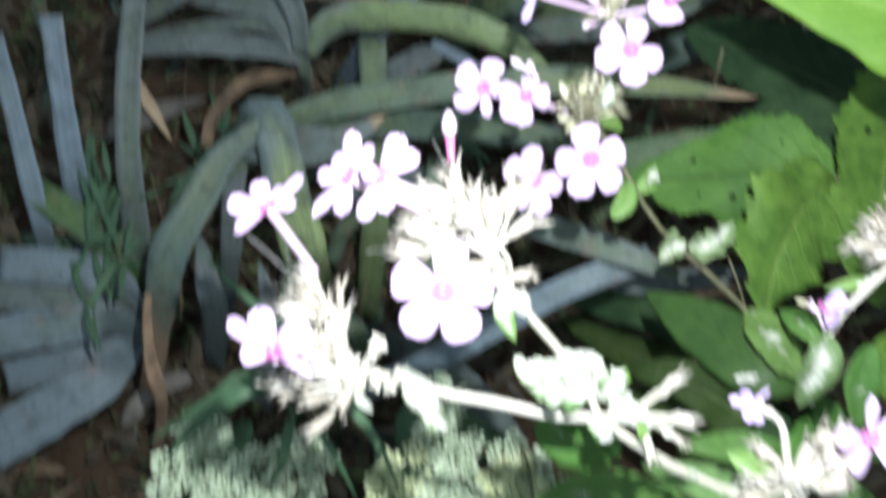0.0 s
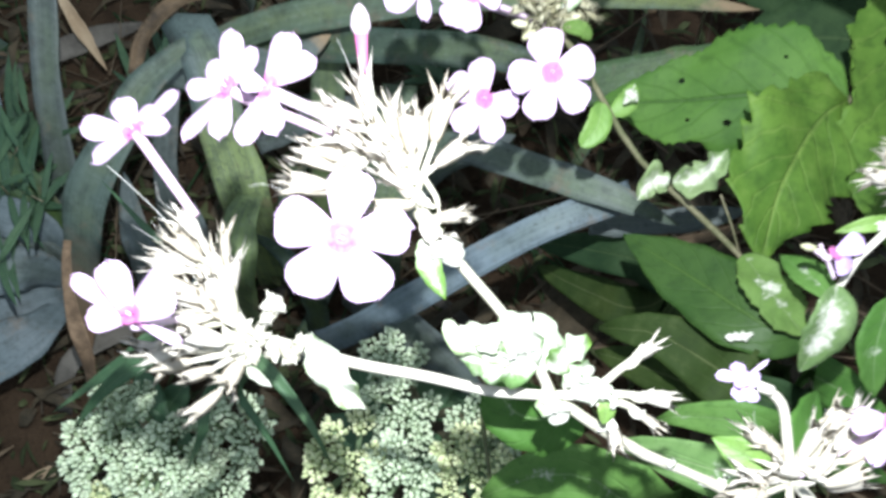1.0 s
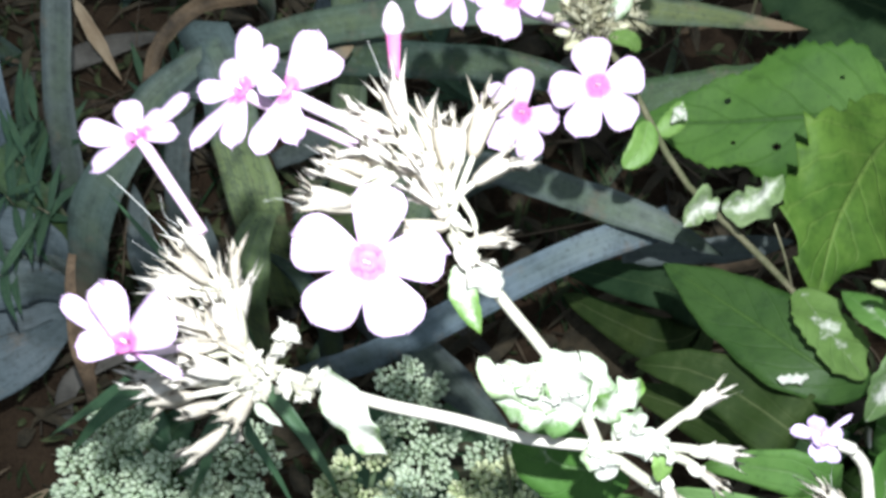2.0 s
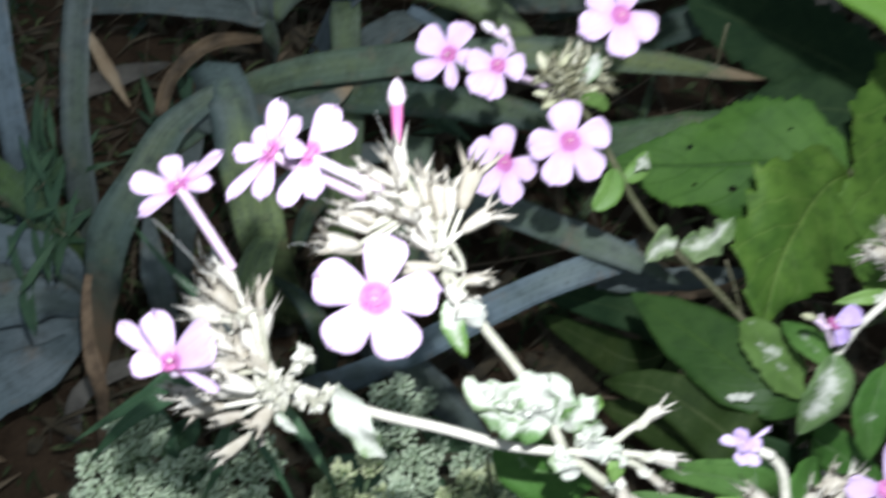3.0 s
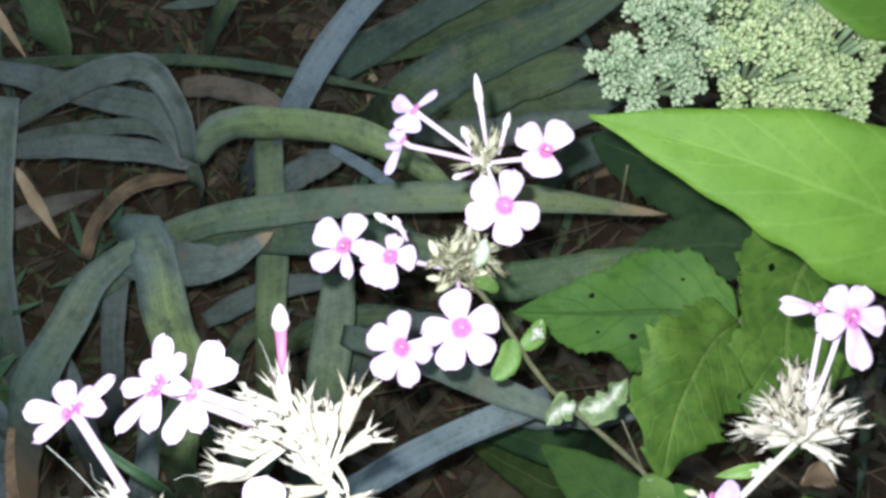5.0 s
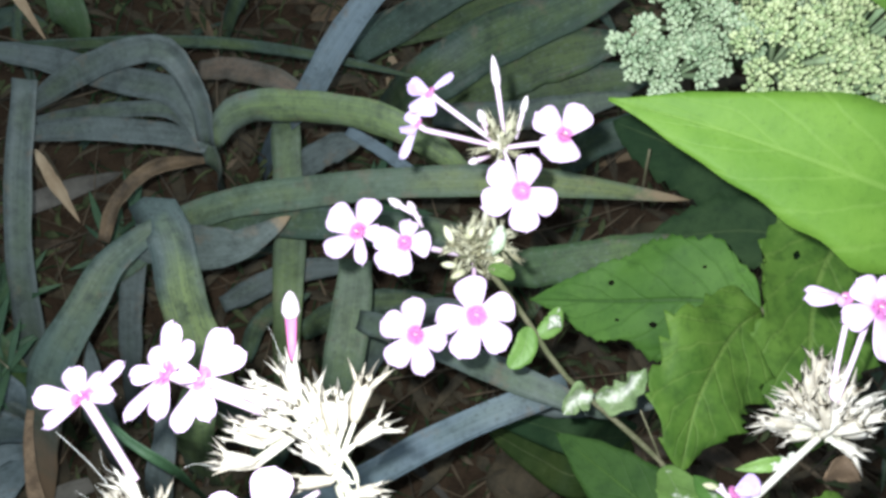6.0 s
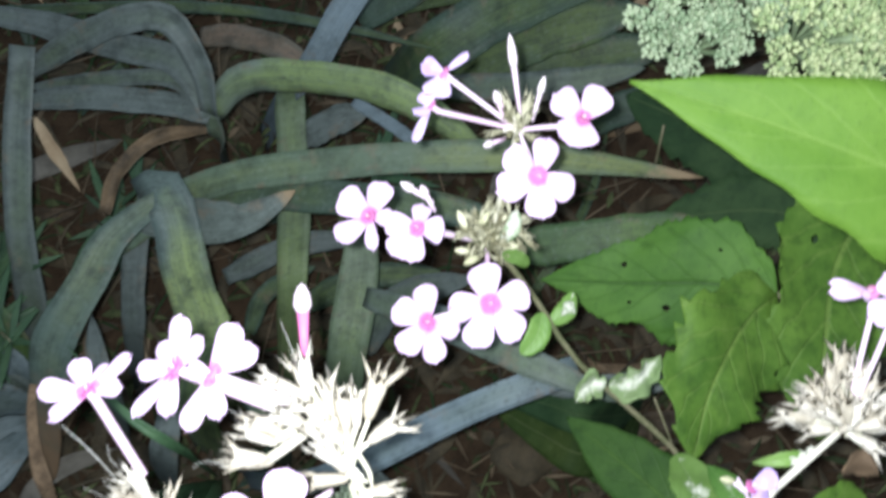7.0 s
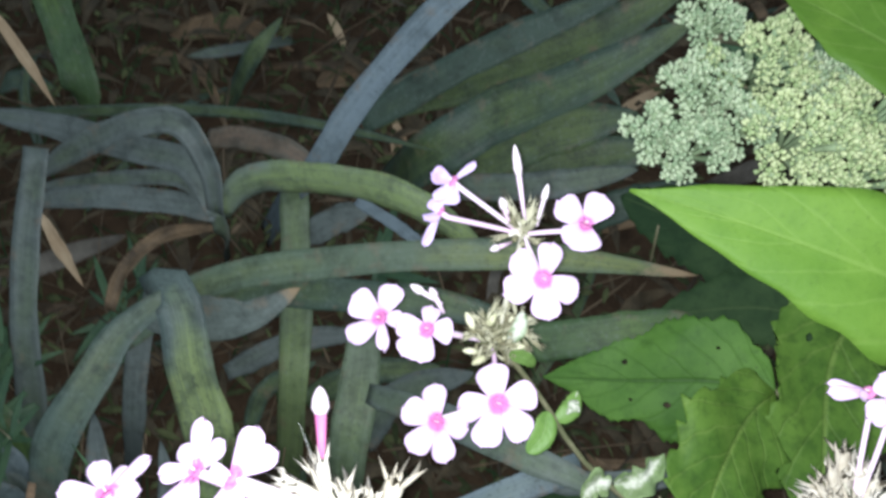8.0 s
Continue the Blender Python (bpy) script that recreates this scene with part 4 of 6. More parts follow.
leaf(toothed, "leaf", [joint, (0.1232, -0.0461, 0.2285), (0.1072, -0.0677, 0.2316), (0.0980, -0.0932, 0.2271)], 0.0420, leaf_serrate, "drooping toothed leaf", shape=ovate, fold=0.22, cup=-0.25, teeth=9, bite=0.22, cols=34, rows=64, wave=0.08, lobe=0.45, face=(0.25, -0.3, 0.9))
leaf(toothed, "leaf", [(0.1860, 0.007, 0.2196), (0.1622, -0.0194, 0.2228), (0.1517, -0.0492, 0.2215), (0.1467, -0.0855, 0.2115)], 0.0520, leaf_serrate, "broad toothed leaf", shape=heart, fold=0.1, teeth=20, bite=0.12, cols=36, rows=64, wave=0.08, lobe=0.3, holes=((0.35, 0.72), (0.7, 0.3), (0.45, 0.2)))
# these two carry the big leaf's shadow in their darkened green
leaf(toothed, "leaf", [(0.1855, 0.0037, 0.1801), (0.1553, 0.0156, 0.1748), (0.1141, 0.0183, 0.1599)], 0.0330, leaf_dark_shaded, shape=heart, teeth=10, bite=0.15, rows=40)
leaf(toothed, "leaf", [(0.1811, 0.0276, 0.1728), (0.1462, 0.0548, 0.1667), (0.1061, 0.0826, 0.1577)], 0.0420, leaf_dark_shaded, shape=heart, teeth=10, bite=0.15, rows=40)
leaf(toothed, "leaf", [(0.1612, -0.0197, 0.178), (0.1733, -0.0291, 0.1905), (0.1954, -0.0448, 0.1944)], 0.0400, leaf_serrate, shape=heart, teeth=11, bite=0.15, rows=44)

def ground_leaves(place, label, specs):
    t = thing("leafy_plant", place, label, "plant", "low leafy plants")
    for pts, w, mat, shape in specs:
        leaf(t, "leaf", [place, *pts], w, mat, shape=shape, fold=0.12, wave=0.06, cols=8, rows=34)
    return t


# low leaves: shade from the leaves above is partly in their colour
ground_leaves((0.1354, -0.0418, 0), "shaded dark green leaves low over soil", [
    ([(0.0834, -0.0642, 0.1298), (0.0614, -0.0567, 0.1262), (0.0373, -0.0464, 0.1108)], 0.0230, leaf_dark_shaded, oval),
    ([(0.0877, -0.0759, 0.0936), (0.0662, -0.0671, 0.0905), (0.0426, -0.0497, 0.0777)], 0.0240, leaf_olive_shaded, oval),
    ([(0.0966, -0.0843, 0.0842), (0.0852, -0.0756, 0.081), (0.0772, -0.0602, 0.0738)], 0.0130, leaf_olive_shaded, oval),
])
ground_leaves((0.179, -0.117, 0), "green oval leaves near the soil", [
    ([(0.0966, -0.131, 0.1853), (0.0735, -0.1191, 0.1801), (0.0541, -0.1085, 0.1648)], 0.0330, leaf_olive_shaded, oval),
    ([(0.0940, -0.1302, 0.2101), (0.0823, -0.1211, 0.2111), (0.0676, -0.1109, 0.2083), (0.0512, -0.1063, 0.1975)], 0.0340, leaf_olive_shaded, oval),
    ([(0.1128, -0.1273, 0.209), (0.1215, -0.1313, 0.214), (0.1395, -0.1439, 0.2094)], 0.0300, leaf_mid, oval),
    ([(0.1078, -0.1368, 0.2056), (0.0966, -0.1295, 0.2018), (0.083, -0.1218, 0.1855)], 0.0280, leaf_dark_shaded, oval),
    ([(0.1105, -0.147, 0.2115), (0.1173, -0.1519, 0.216), (0.1331, -0.1596, 0.2132)], 0.0300, leaf_mid, oval),
])
ground_leaves((0.0995, -0.1706, 0), "green leaves beneath the spent flower stalks", [
    ([(0.0532, -0.1654, 0.2209), (0.0422, -0.1571, 0.2216), (0.0276, -0.1550, 0.2173), (0.0088, -0.1609, 0.2023)], 0.0360, leaf_mid, oval),
    ([(0.0879, -0.1632, 0.2314), (0.0717, -0.1553, 0.2372), (0.0581, -0.1504, 0.2370), (0.0471, -0.1467, 0.2321)], 0.0270, leaf_pale, oval),
    ([(0.0903, -0.1464, 0.2261), (0.0788, -0.1414, 0.2279), (0.0702, -0.1394, 0.2266), (0.0623, -0.1402, 0.2202)], 0.0260, leaf_mid, oval),
])

# ---- phlox: the upper plant ----
phlox = thing("phlox_plant", (0.2293, -0.1107, 0), "upright phlox with pale pink flowers and green buds", "phlox", "phlox plants")
low_hub, high_hub = (0.031, -0.0329, 0.2737), (0.0405, -0.0015, 0.2851)
stem(phlox, [(0.2302, -0.1105, -0.002), (0.1472, -0.1108, 0.1448), (0.1101, -0.1095, 0.2139), (0.0938, -0.0892, 0.2213), (0.0765, -0.0752, 0.2312), (0.0597, -0.0618, 0.2408), (0.0481, -0.0473, 0.2525), (0.0398, -0.0399, 0.2648), low_hub], 0.0015, 0.0009, stem_green, "brownish green stem", knots=0.08, rows=34)
stem(phlox, [low_hub, (0.0364, -0.0162, 0.2814), high_hub], 0.0010, 0.0009, stem_mat, name="branch")
stem(phlox, [(0.0938, -0.0892, 0.2213), (0.0891, -0.0829, 0.2316), (0.0848, -0.0744, 0.2379)], 0.0004, 0.0003, stem_green, name="branch")
leaf(phlox, "leaf", [(0.1095, -0.1185, 0.2266), (0.0961, -0.1132, 0.2285), (0.0801, -0.0957, 0.2174), (0.0612, -0.0748, 0.2026)], 0.0250, leaf_glossy, "glossy oval leaf with a hole and white fleck", shape=lance, fold=0.10, cols=10, rows=40, face=(0.05, -0.35, 0.93))
leaf(phlox, "fleck", [(0.0838, -0.1165, 0.228), (0.0876, -0.1169, 0.2294), (0.0921, -0.1164, 0.2296)], 0.0032, leaf_powder, "white fleck", shape=oval, rows=14, cols=6, wave=0.3, lobe=1.2)
leaf(phlox, "leaf", [(0.0921, -0.0913, 0.2301), (0.0964, -0.105, 0.2363), (0.1053, -0.1177, 0.2333)], 0.0150, leaf_dull, "yellowish mildewed leaf", shape=oval, fold=0.2, wave=0.12, lobe=0.35, teeth=9, bite=0.12, rows=40, cols=12)
leaf(phlox, "leaf", [(0.0486, -0.049, 0.2519), (0.0465, -0.0566, 0.2507), (0.0415, -0.0618, 0.2488)], 0.0085, leaf_young, shape=oval, fold=0.2, face=(0.2, -0.3, 0.9))
leaf(phlox, "leaf", [(0.0513, -0.0519, 0.2492), (0.0564, -0.0484, 0.2505), (0.0594, -0.0419, 0.2497)], 0.0070, leaf_young, shape=oval, fold=-0.25)
clumps(phlox, [(0.0567, -0.0479, 0.2539)], 0.0026, 4)
leaf(phlox, "leaf", [(0.0693, -0.0703, 0.2393), (0.0632, -0.0708, 0.2408), (0.0594, -0.0752, 0.2376)], 0.0085, leaf_flecked, "curled mildewed leaf", shape=lance, fold=0.6, cup=0.2, wave=0.4, lobe=0.6, cols=8)
leaf(phlox, "leaf", [(0.0702, -0.0703, 0.2393), (0.0783, -0.0699, 0.2411), (0.0872, -0.0615, 0.2426)], 0.0095, leaf_flecked, "curled mildewed leaf", shape=lance, fold=0.6, cup=0.2, wave=0.45, lobe=0.7, cols=8)
rnd = random.Random(5)
for k in range(74):
    a, r = k * 2.399, math.sqrt((k + 0.5) / 74)
    at = Vector((0.0319, -0.0309, 0.2744)) + facing(0.0088 * r * math.cos(a) + 0.0008, 0.0072 * r * math.sin(a) + 0.0010, 0.004 * (1 - r * r) + rnd.uniform(-0.002, 0.002))
    way = facing(math.cos(a) * r + rnd.uniform(-0.9, 0.9), math.sin(a) * r + rnd.uniform(-0.9, 0.9), rnd.uniform(0.1, 0.9))
    part("calyx", CALYX_GREEN[k % 5], None, phlox, at=stand(at, way, a, rnd.uniform(0.6, 1.0)))
    part("stalk", tube_mesh([low_hub, Vector(low_hub).lerp(at, 0.6), at], 0.0005, 0.0004, 3, 5), stem_green, phlox)
for x, y, l in ((0.002, 0.001, 0.0032), (-0.002, 0.005, 0.0034), (0.004, 0.006, 0.0034)):
    at = Vector(low_hub) + facing(x, y, 0.005)
    part("bud", SMALL_BUD, None, phlox, at=stand(at, facing(x * 90, y * 90, 0.6), 0.4, 0.85 * l / 0.0057))
leaf(phlox, "leaf", [(0.0348, -0.0339, 0.2781), (0.0375, -0.0322, 0.282), (0.0394, -0.0261, 0.2816)], 0.0048, leaf_white, shape=oval, fold=0.4)
leaf(phlox, "leaf", [(0.0348, -0.038, 0.2767), (0.0393, -0.0395, 0.2777), (0.0427, -0.041, 0.2749)], 0.0045, leaf_dull, shape=oval, fold=0.4)
for foot, tip in (((0.0244, -0.0307, 0.2793), (0.0207, -0.0241, 0.2849)), ((0.0288, -0.0299, 0.2796), (0.0322, -0.0252, 0.2845)), ((0.0254, -0.0365, 0.2756), (0.0183, -0.0368, 0.2787)), ((0.0348, -0.0356, 0.2775), (0.0421, -0.037, 0.2802)), ((0.0282, -0.0374, 0.2737), (0.021, -0.0416, 0.2753))):
    way = Vector(tip) - Vector(foot)
    part("bud", SMALL_BUD, None, phlox, at=stand(foot, way, 0.4, 0.66 * way.length / 0.0057))
low_foot = Vector(low_hub) - VIEW * 0.008
flower(phlox, (0.0127, -0.0566, 0.2718), (0.0302, -0.0490, 0.2640), -8, face=(-0.12, -0.42, 0.9), seed=3, size=0.98, ways=((-0.91, 0.42, 0.05, 0.91, 0.98), (-0.12, 0.99, -0.05, 0.89, 0.84), (0.95, -0.31, 0.05, 0.79, 0.86), (0.21, -0.98, 0.12, 1.05, 0.81), (-0.67, -0.74, 0.10, 1.02, 0.90)))
flower(phlox, (0.0305, -0.0537, 0.2799), low_foot, -14, face=(0.02, -0.42, 0.9), seed=4, size=1.02, ways=((-0.22, 0.98, 0.00, 0.89, 1.06), (-1.00, -0.08, 0.05, 0.95, 0.96), (-0.35, -0.94, 0.10, 1.10, 0.96), (0.66, -0.75, 0.10, 1.07, 0.98), (0.95, 0.30, 0.02, 0.94, 0.98)))
flower(phlox, (0.0103, -0.0324, 0.2851), low_foot, -30, face=(-0.25, -0.15, 0.95), seed=5, size=0.95, ways=((-0.97, 0.23, 0.05, 0.83, 0.84), (-0.67, -0.74, 0.12, 0.94, 0.99), (-0.19, -0.98, 0.10, 0.88, 0.80), (0.99, -0.10, 0.00, 0.67, 0.91), (0.18, 0.98, -0.30, 0.65, 0.67)))
flower(phlox, (-0.0036, -0.0275, 0.2824), low_foot, -32, face=(-0.62, -0.15, 0.76), seed=6, size=0.98, ways=((-0.82, 0.57, 0.10, 0.92, 1.06), (0.37, 0.93, 0.00, 0.92, 0.90), (-0.79, -0.61, 0.15, 1.02, 0.84), (0.09, -1.00, 0.40, 0.85, 0.47), (0.99, -0.13, -0.20, 0.54, 0.63)))
for foot, tip in (((0.0149, -0.0233, 0.282), (0.0053, -0.0185, 0.2863)), ((0.0153, -0.0258, 0.2811), (0.0113, -0.0194, 0.286))):
    bud(phlox, foot, tip, 6, pink=False, size=0.9)
flower(phlox, (0.0451, -0.0192, 0.2905), high_hub, 20, face=(0.05, -0.45, 0.9), seed=8, size=1.0, ways=((-0.83, 0.56, 0.05, 0.98, 0.93), (-0.92, -0.38, 0.10, 1.02, 1.00), (0.03, -1.00, 0.10, 1.00, 0.98), (0.91, -0.41, 0.05, 0.89, 0.93), (0.32, 0.95, 0.00, 0.91, 0.86)))
flower(phlox, (0.0582, -0.004, 0.2954), high_hub, 36, face=facing(0.3, 0.58, 0.75), seed=9, size=0.86, ways=((-0.75, 0.66, 0.10, 1.02, 1.22), (0.62, 0.78, 0.10, 0.98, 1.22), (-0.04, -1.00, 0.35, 0.84, 1.22), (-0.83, -0.56, 0.30, 0.85, 0.97)))
flower(phlox, (0.0187, 0.0078, 0.3023), high_hub, 15, face=facing(-0.66, 0.55, 0.50), seed=10, size=0.92, broad=0.8, petals=WILTED_BIG, ways=((-0.94, 0.33, 0.20, 0.63, 0.87), (0.79, 0.61, 0.00, 0.81, 0.41), (-0.30, -0.95, 0.30, 0.70, 1.11), (-0.62, -0.78, 0.10, 0.75, 0.72)))
flower(phlox, (0.0150, 0.0004, 0.2966), high_hub, 35, face=facing(-0.76, 0.52, 0.32), seed=11, size=0.92, broad=0.75, petals=WILTED_BIG, ways=((-0.48, -0.88, 0.10, 1.04, 0.57), (-0.52, 0.85, 0.20, 0.46, 0.88), (-0.81, -0.59, 0.40, 0.59, 0.78)))
bud(phlox, (0.0411, 0.0004, 0.289), (0.0377, 0.0197, 0.3037), 1, pink=False, size=0.95)
bud(phlox, (0.0446, -0.0005, 0.2887), (0.0479, 0.0095, 0.2971), 2, pink=False, size=0.8)
bud(phlox, (0.0367, -0.0004, 0.2888), (0.0333, 0.0058, 0.2958), 3, pink=False, size=0.95)
bud(phlox, (0.0366, -0.0053, 0.287), (0.0297, -0.0093, 0.2903), 4, pink=False, size=0.8)
calyxes(phlox, high_hub, (-0.1, 0.35, 0.93), 18, 0.0042, 62, 9, CALYX_GREEN, 1.25)

# ---- phlox: the two leaning stalks with spent heads ----
leaning = thing("phlox_plant", (0.1985, -0.1851, 0), "leaning phlox with white-pink flowers and straw-coloured spent heads", "phlox", "phlox plants")
node, hub_low, hub_mid = (0.023, -0.1427, 0.304), (-0.0424, -0.1271, 0.2985), (-0.0048, -0.102, 0.3179)
stem(leaning, [(0.1994, -0.1852, -0.002), (0.1250, -0.1710, 0.1850), (0.0674, -0.1640, 0.2850), (0.0582, -0.1606, 0.2894), (0.0480, -0.1564, 0.2930), (0.0391, -0.1528, 0.2964), (0.0289, -0.1465, 0.301), node], 0.0014, 0.0012, stem_mat, "mildew-white knotty stem", knots=0.22, rows=30)
stem(leaning, [node, (0.0103, -0.1408, 0.2999), (-0.0033, -0.1371, 0.298), (-0.0187, -0.1336, 0.2961), (-0.0313, -0.1299, 0.2968), hub_low], 0.0011, 0.0014, stem_mat, "pale stem", name="branch", rows=24)
stem(leaning, [node, (0.0193, -0.1352, 0.3067), (0.0134, -0.1264, 0.3093), (0.0054, -0.117, 0.3127), (0.0001, -0.1102, 0.3152), hub_mid], 0.0012, 0.0011, stem_mat, "pale stem", name="branch", rows=24)
# head over the lower branch
spent_head(leaning, hub_low, ((-1.5, -3, 0), (-2.5, 4, 1), (-4.5, 10, 1.5), (-7, 16, 1.5)), (
    (-7.2, 17.7, -15.6, 31.0, 1.5), (-8.2, 16.0, -16.6, 25.0, 2.5), (-9.2, 14.6, -20.3, 21.6, 1), (-8.6, 13.3, -23.4, 18.8, 2),
    (-2.5, 5.2, -5.0, 26.4, 2), (-9.2, 10.0, -20.3, 13.3, 3), (-6.8, 8.2, -17.6, 10.0, 4), (-5.4, 5.2, -18.0, 5.2, 4.5),
    (-4.7, 3.1, -20.3, 2.1, 3), (-4.0, 0.7, -18.0, -1.5, 4), (-5.4, -3.9, -23.1, -6.3, 3), (-6.1, -5.3, -28.7, -1.5, 0.5),
    (-3.3, 3.8, -9.6, 15.6, 3), (-2.6, 1.7, -12.8, 12.1, 4), (-3.6, -1.1, -14.5, 2.9, 5), (-4.7, 12.1, -9.2, 21.9, 1),
    (-1.9, -7.4, -14.8, -18.8, 2), (-1.7, -5.3, -7.0, -11.0, 2.5), (-4.5, -6.0, -18.7, -10.2, 0), (-5.4, -2.5, -25.6, -3.5, 1.5)), 11)
stem(leaning, [hub_low, (-0.0457, -0.1222, 0.3009), (-0.0485, -0.1122, 0.3065)], 0.0016, 0.0011, stem_mat, name="branch")
clumps(leaning, [(-0.0393, -0.1276, 0.2999), (-0.0435, -0.1256, 0.3006), (-0.0368, -0.1228, 0.3033), (-0.036, -0.121, 0.305), (-0.0374, -0.1301, 0.2981), (-0.0327, -0.1318, 0.3), (-0.0414, -0.1312, 0.2986), (-0.0315, -0.1297, 0.2997), (-0.046, -0.1277, 0.3008), (-0.0433, -0.1296, 0.2998)], 0.0027, 21, bract_mat)
clumps(leaning, [(-0.0358, -0.1206, 0.3052)], 0.0018, 25)
stem(leaning, [(-0.0405, -0.1262, 0.2995), (-0.0376, -0.1232, 0.3030), (-0.0360, -0.1209, 0.3048)], 0.0012, 0.0009, stem_mat, name="stalk")
leaf(leaning, "leaf", [(-0.0434, -0.1335, 0.2972), (-0.0412, -0.1356, 0.2975), (-0.0381, -0.138, 0.2945)], 0.0026, leaf_powder, "pale hanging bract", shape=lance, rows=12, fold=0.3, wave=0.2)
leaf(leaning, "leaf", [(-0.0305, -0.1282, 0.2995), (-0.0262, -0.1325, 0.3013), (-0.0222, -0.1393, 0.2985), (-0.0172, -0.1432, 0.2926)], 0.0086, leaf_white, "crumpled mildew-white leaf", shape=lance, fold=0.35, wave=0.3, lobe=0.5, rows=34, cols=10)
flower(leaning, (-0.0671, -0.083, 0.312), (-0.0529, -0.1025, 0.31), -70, face=facing(-0.5, 0.8, 0.24), seed=15, size=1.0, radius=0.00105, ways=((-1, 0.08, 0.15, 0.94, 0.62), (-0.83, -0.56, 0.15, 0.94, 0.46), (-0.4, 0.9, -0.2, 0.68, 0.66), (0.58, 0.72, -0.3, 0.62, 0.66), (0.77, 0.64, 0.05, 1.1, 0.48), (0.95, 0.18, 0.2, 0.70, 0.5)))
flower(leaning, (-0.0616, -0.1272, 0.3187), (-0.0542, -0.1228, 0.3001), -17, face=facing(-0.16, 0.80, 0.50), seed=18, size=1.0, ways=((0.78, 0.60, 0.3, 1.08, 1.2), (-0.28, 0.95, 0.1, 1.02, 0.8), (-0.82, 0.57, -0.1, 1.28, 0.46), (-1, 0.05, 0.3, 0.70, 0.62), (0.9, -0.42, 0.05, 1.0, 0.28)))
# head over the middle branch
spent_head(leaning, hub_mid, ((0.5, -4, 0), (0, 2, 1), (-1.5, 8, 1), (-4.5, 12, 1)), (
    (-5.6, 11.9, -11.2, 26.9, 2), (-15.6, 2.2, -28.2, 3.0, 1), (-14.2, 4.8, -25.5, 9.9, 0.5), (0.8, 3.2, -1.3, 18.9, 2.5),
    (-8.0, 14.5, -17.5, 21.6, -1), (-10.2, 15.2, -21.3, 20.8, -3), (-7.6, 7.9, -17.5, 14.9, 1), (-12.2, 5.9, -23.1, 13.2, 0),
    (-2.1, 9.9, -5.8, 21.6, 1.5), (-2.3, 5.9, -12.2, 11.5, 3), (-3.6, 8.5, -10.2, 17.2, 1.5), (-1.3, 1.2, -8.5, 6.9, 3.5),
    (0.4, -2.1, -10.6, -2.8, 2), (-0.5, -0.1, -5.6, 11.2, 4), (3.7, -5.4, 12.4, -3.4, 2), (1.7, -6.1, 5.7, -11.4, 3), (0.4, 5.9, -3.6, 15.2, 0)), 31)
for line, way in ((((0.8, 0), (2.6, 5), (4.8, 10.5)), (2.6, 13.3)), (((1, 2), (3, 4.2), (4.8, 5.6)), (8.5, 6.9)), (((2.2, 3.5), (4.6, -0.5), (5.2, -3)), (0.5, -2.5))):
    bend = [Vector(hub_mid) + facing(a, u, 1.5) * 0.001 for a, u in line]
    stem(leaning, bend, 0.0007, 0.00055, stem_mat, name="stalk")
    part("calyx", CALYX[3], None, leaning, at=stand(bend[-1], facing(*way, 0), 0.6, Vector(way).length / 10))
stem(leaning, [hub_mid, (-0.0072, -0.0963, 0.3199), (-0.0112, -0.0901, 0.3222)], 0.0013, 0.0009, stem_mat, name="branch")
for a, b, w in (((-0.0008, -0.1108, 0.3178), (0.0046, -0.1172, 0.3150), 0.0062), ((0.0020, -0.1120, 0.3172), (0.0050, -0.1158, 0.3146), 0.0050)):
    a, b = Vector(a), Vector(b)
    leaf(leaning, "bract", [a, a.lerp(b, 0.5) + VIEW * 0.0022, b], w, leaf_chalk, "chalk-white swollen bract", shape=oval, cup=-0.55, wave=0.12, lobe=0.3, rows=18, cols=8)
clumps(leaning, [(-0.0005, -0.111, 0.3175), (-0.0025, -0.1042, 0.3183), (-0.0038, -0.0992, 0.3201), (-0.001, -0.1085, 0.3178)], 0.0024, 22, bract_mat)
leaf(leaning, "leaf", [(-0.003, -0.1112, 0.316), (-0.0017, -0.117, 0.3149), (0.0013, -0.123, 0.3106)], 0.0052, leaf_mildew_tip, "pointed leaf with a green tip", shape=lance, fold=0.3)
flower(leaning, (-0.0174, -0.1159, 0.3326), (-0.0081, -0.1074, 0.32), 8, face=(0.0, -0.42, 0.9), seed=22, size=1.08, open_by=2, broad=0.98)
flower(leaning, (-0.0421, -0.0811, 0.3273), (-0.0193, -0.090, 0.3200), 12, face=facing(-0.62, 0.50, 0.60), seed=24, size=0.95, radius=0.0010, ways=((0.14, 0.98, -0.05, 1.00, 0.62), (-0.62, 0.78, -0.30, 0.58, 0.59), (-1.00, 0.00, 0.15, 0.72, 0.55), (-0.68, -0.73, 0.10, 1.23, 0.48), (-0.21, -0.98, 0.20, 0.93, 0.68), (0.74, 0.67, 0.25, 0.93, 0.52)))
flower(leaning, (-0.0330, -0.0833, 0.3313), (-0.0179, -0.0880, 0.3219), 14, face=facing(-0.60, 0.52, 0.60), seed=26, size=0.95, radius=0.0011, ways=((0.48, 0.88, -0.05, 1.02, 0.73), (0.86, 0.51, 0.10, 0.99, 0.69), (0.16, -0.99, 0.20, 0.85, 0.67), (-0.38, -0.93, 0.12, 1.13, 0.58), (-0.97, 0.24, 0.30, 0.46, 0.52)))
part("calyx", CALYX[6], None, leaning, at=stand((-0.0139, -0.0845, 0.3203), facing(-0.08, 1, 0.05), 0.5, 0.9))
bud(leaning, (-0.0147, -0.0778, 0.3222), (-0.0153, -0.0617, 0.3268), 5, size=1.5)
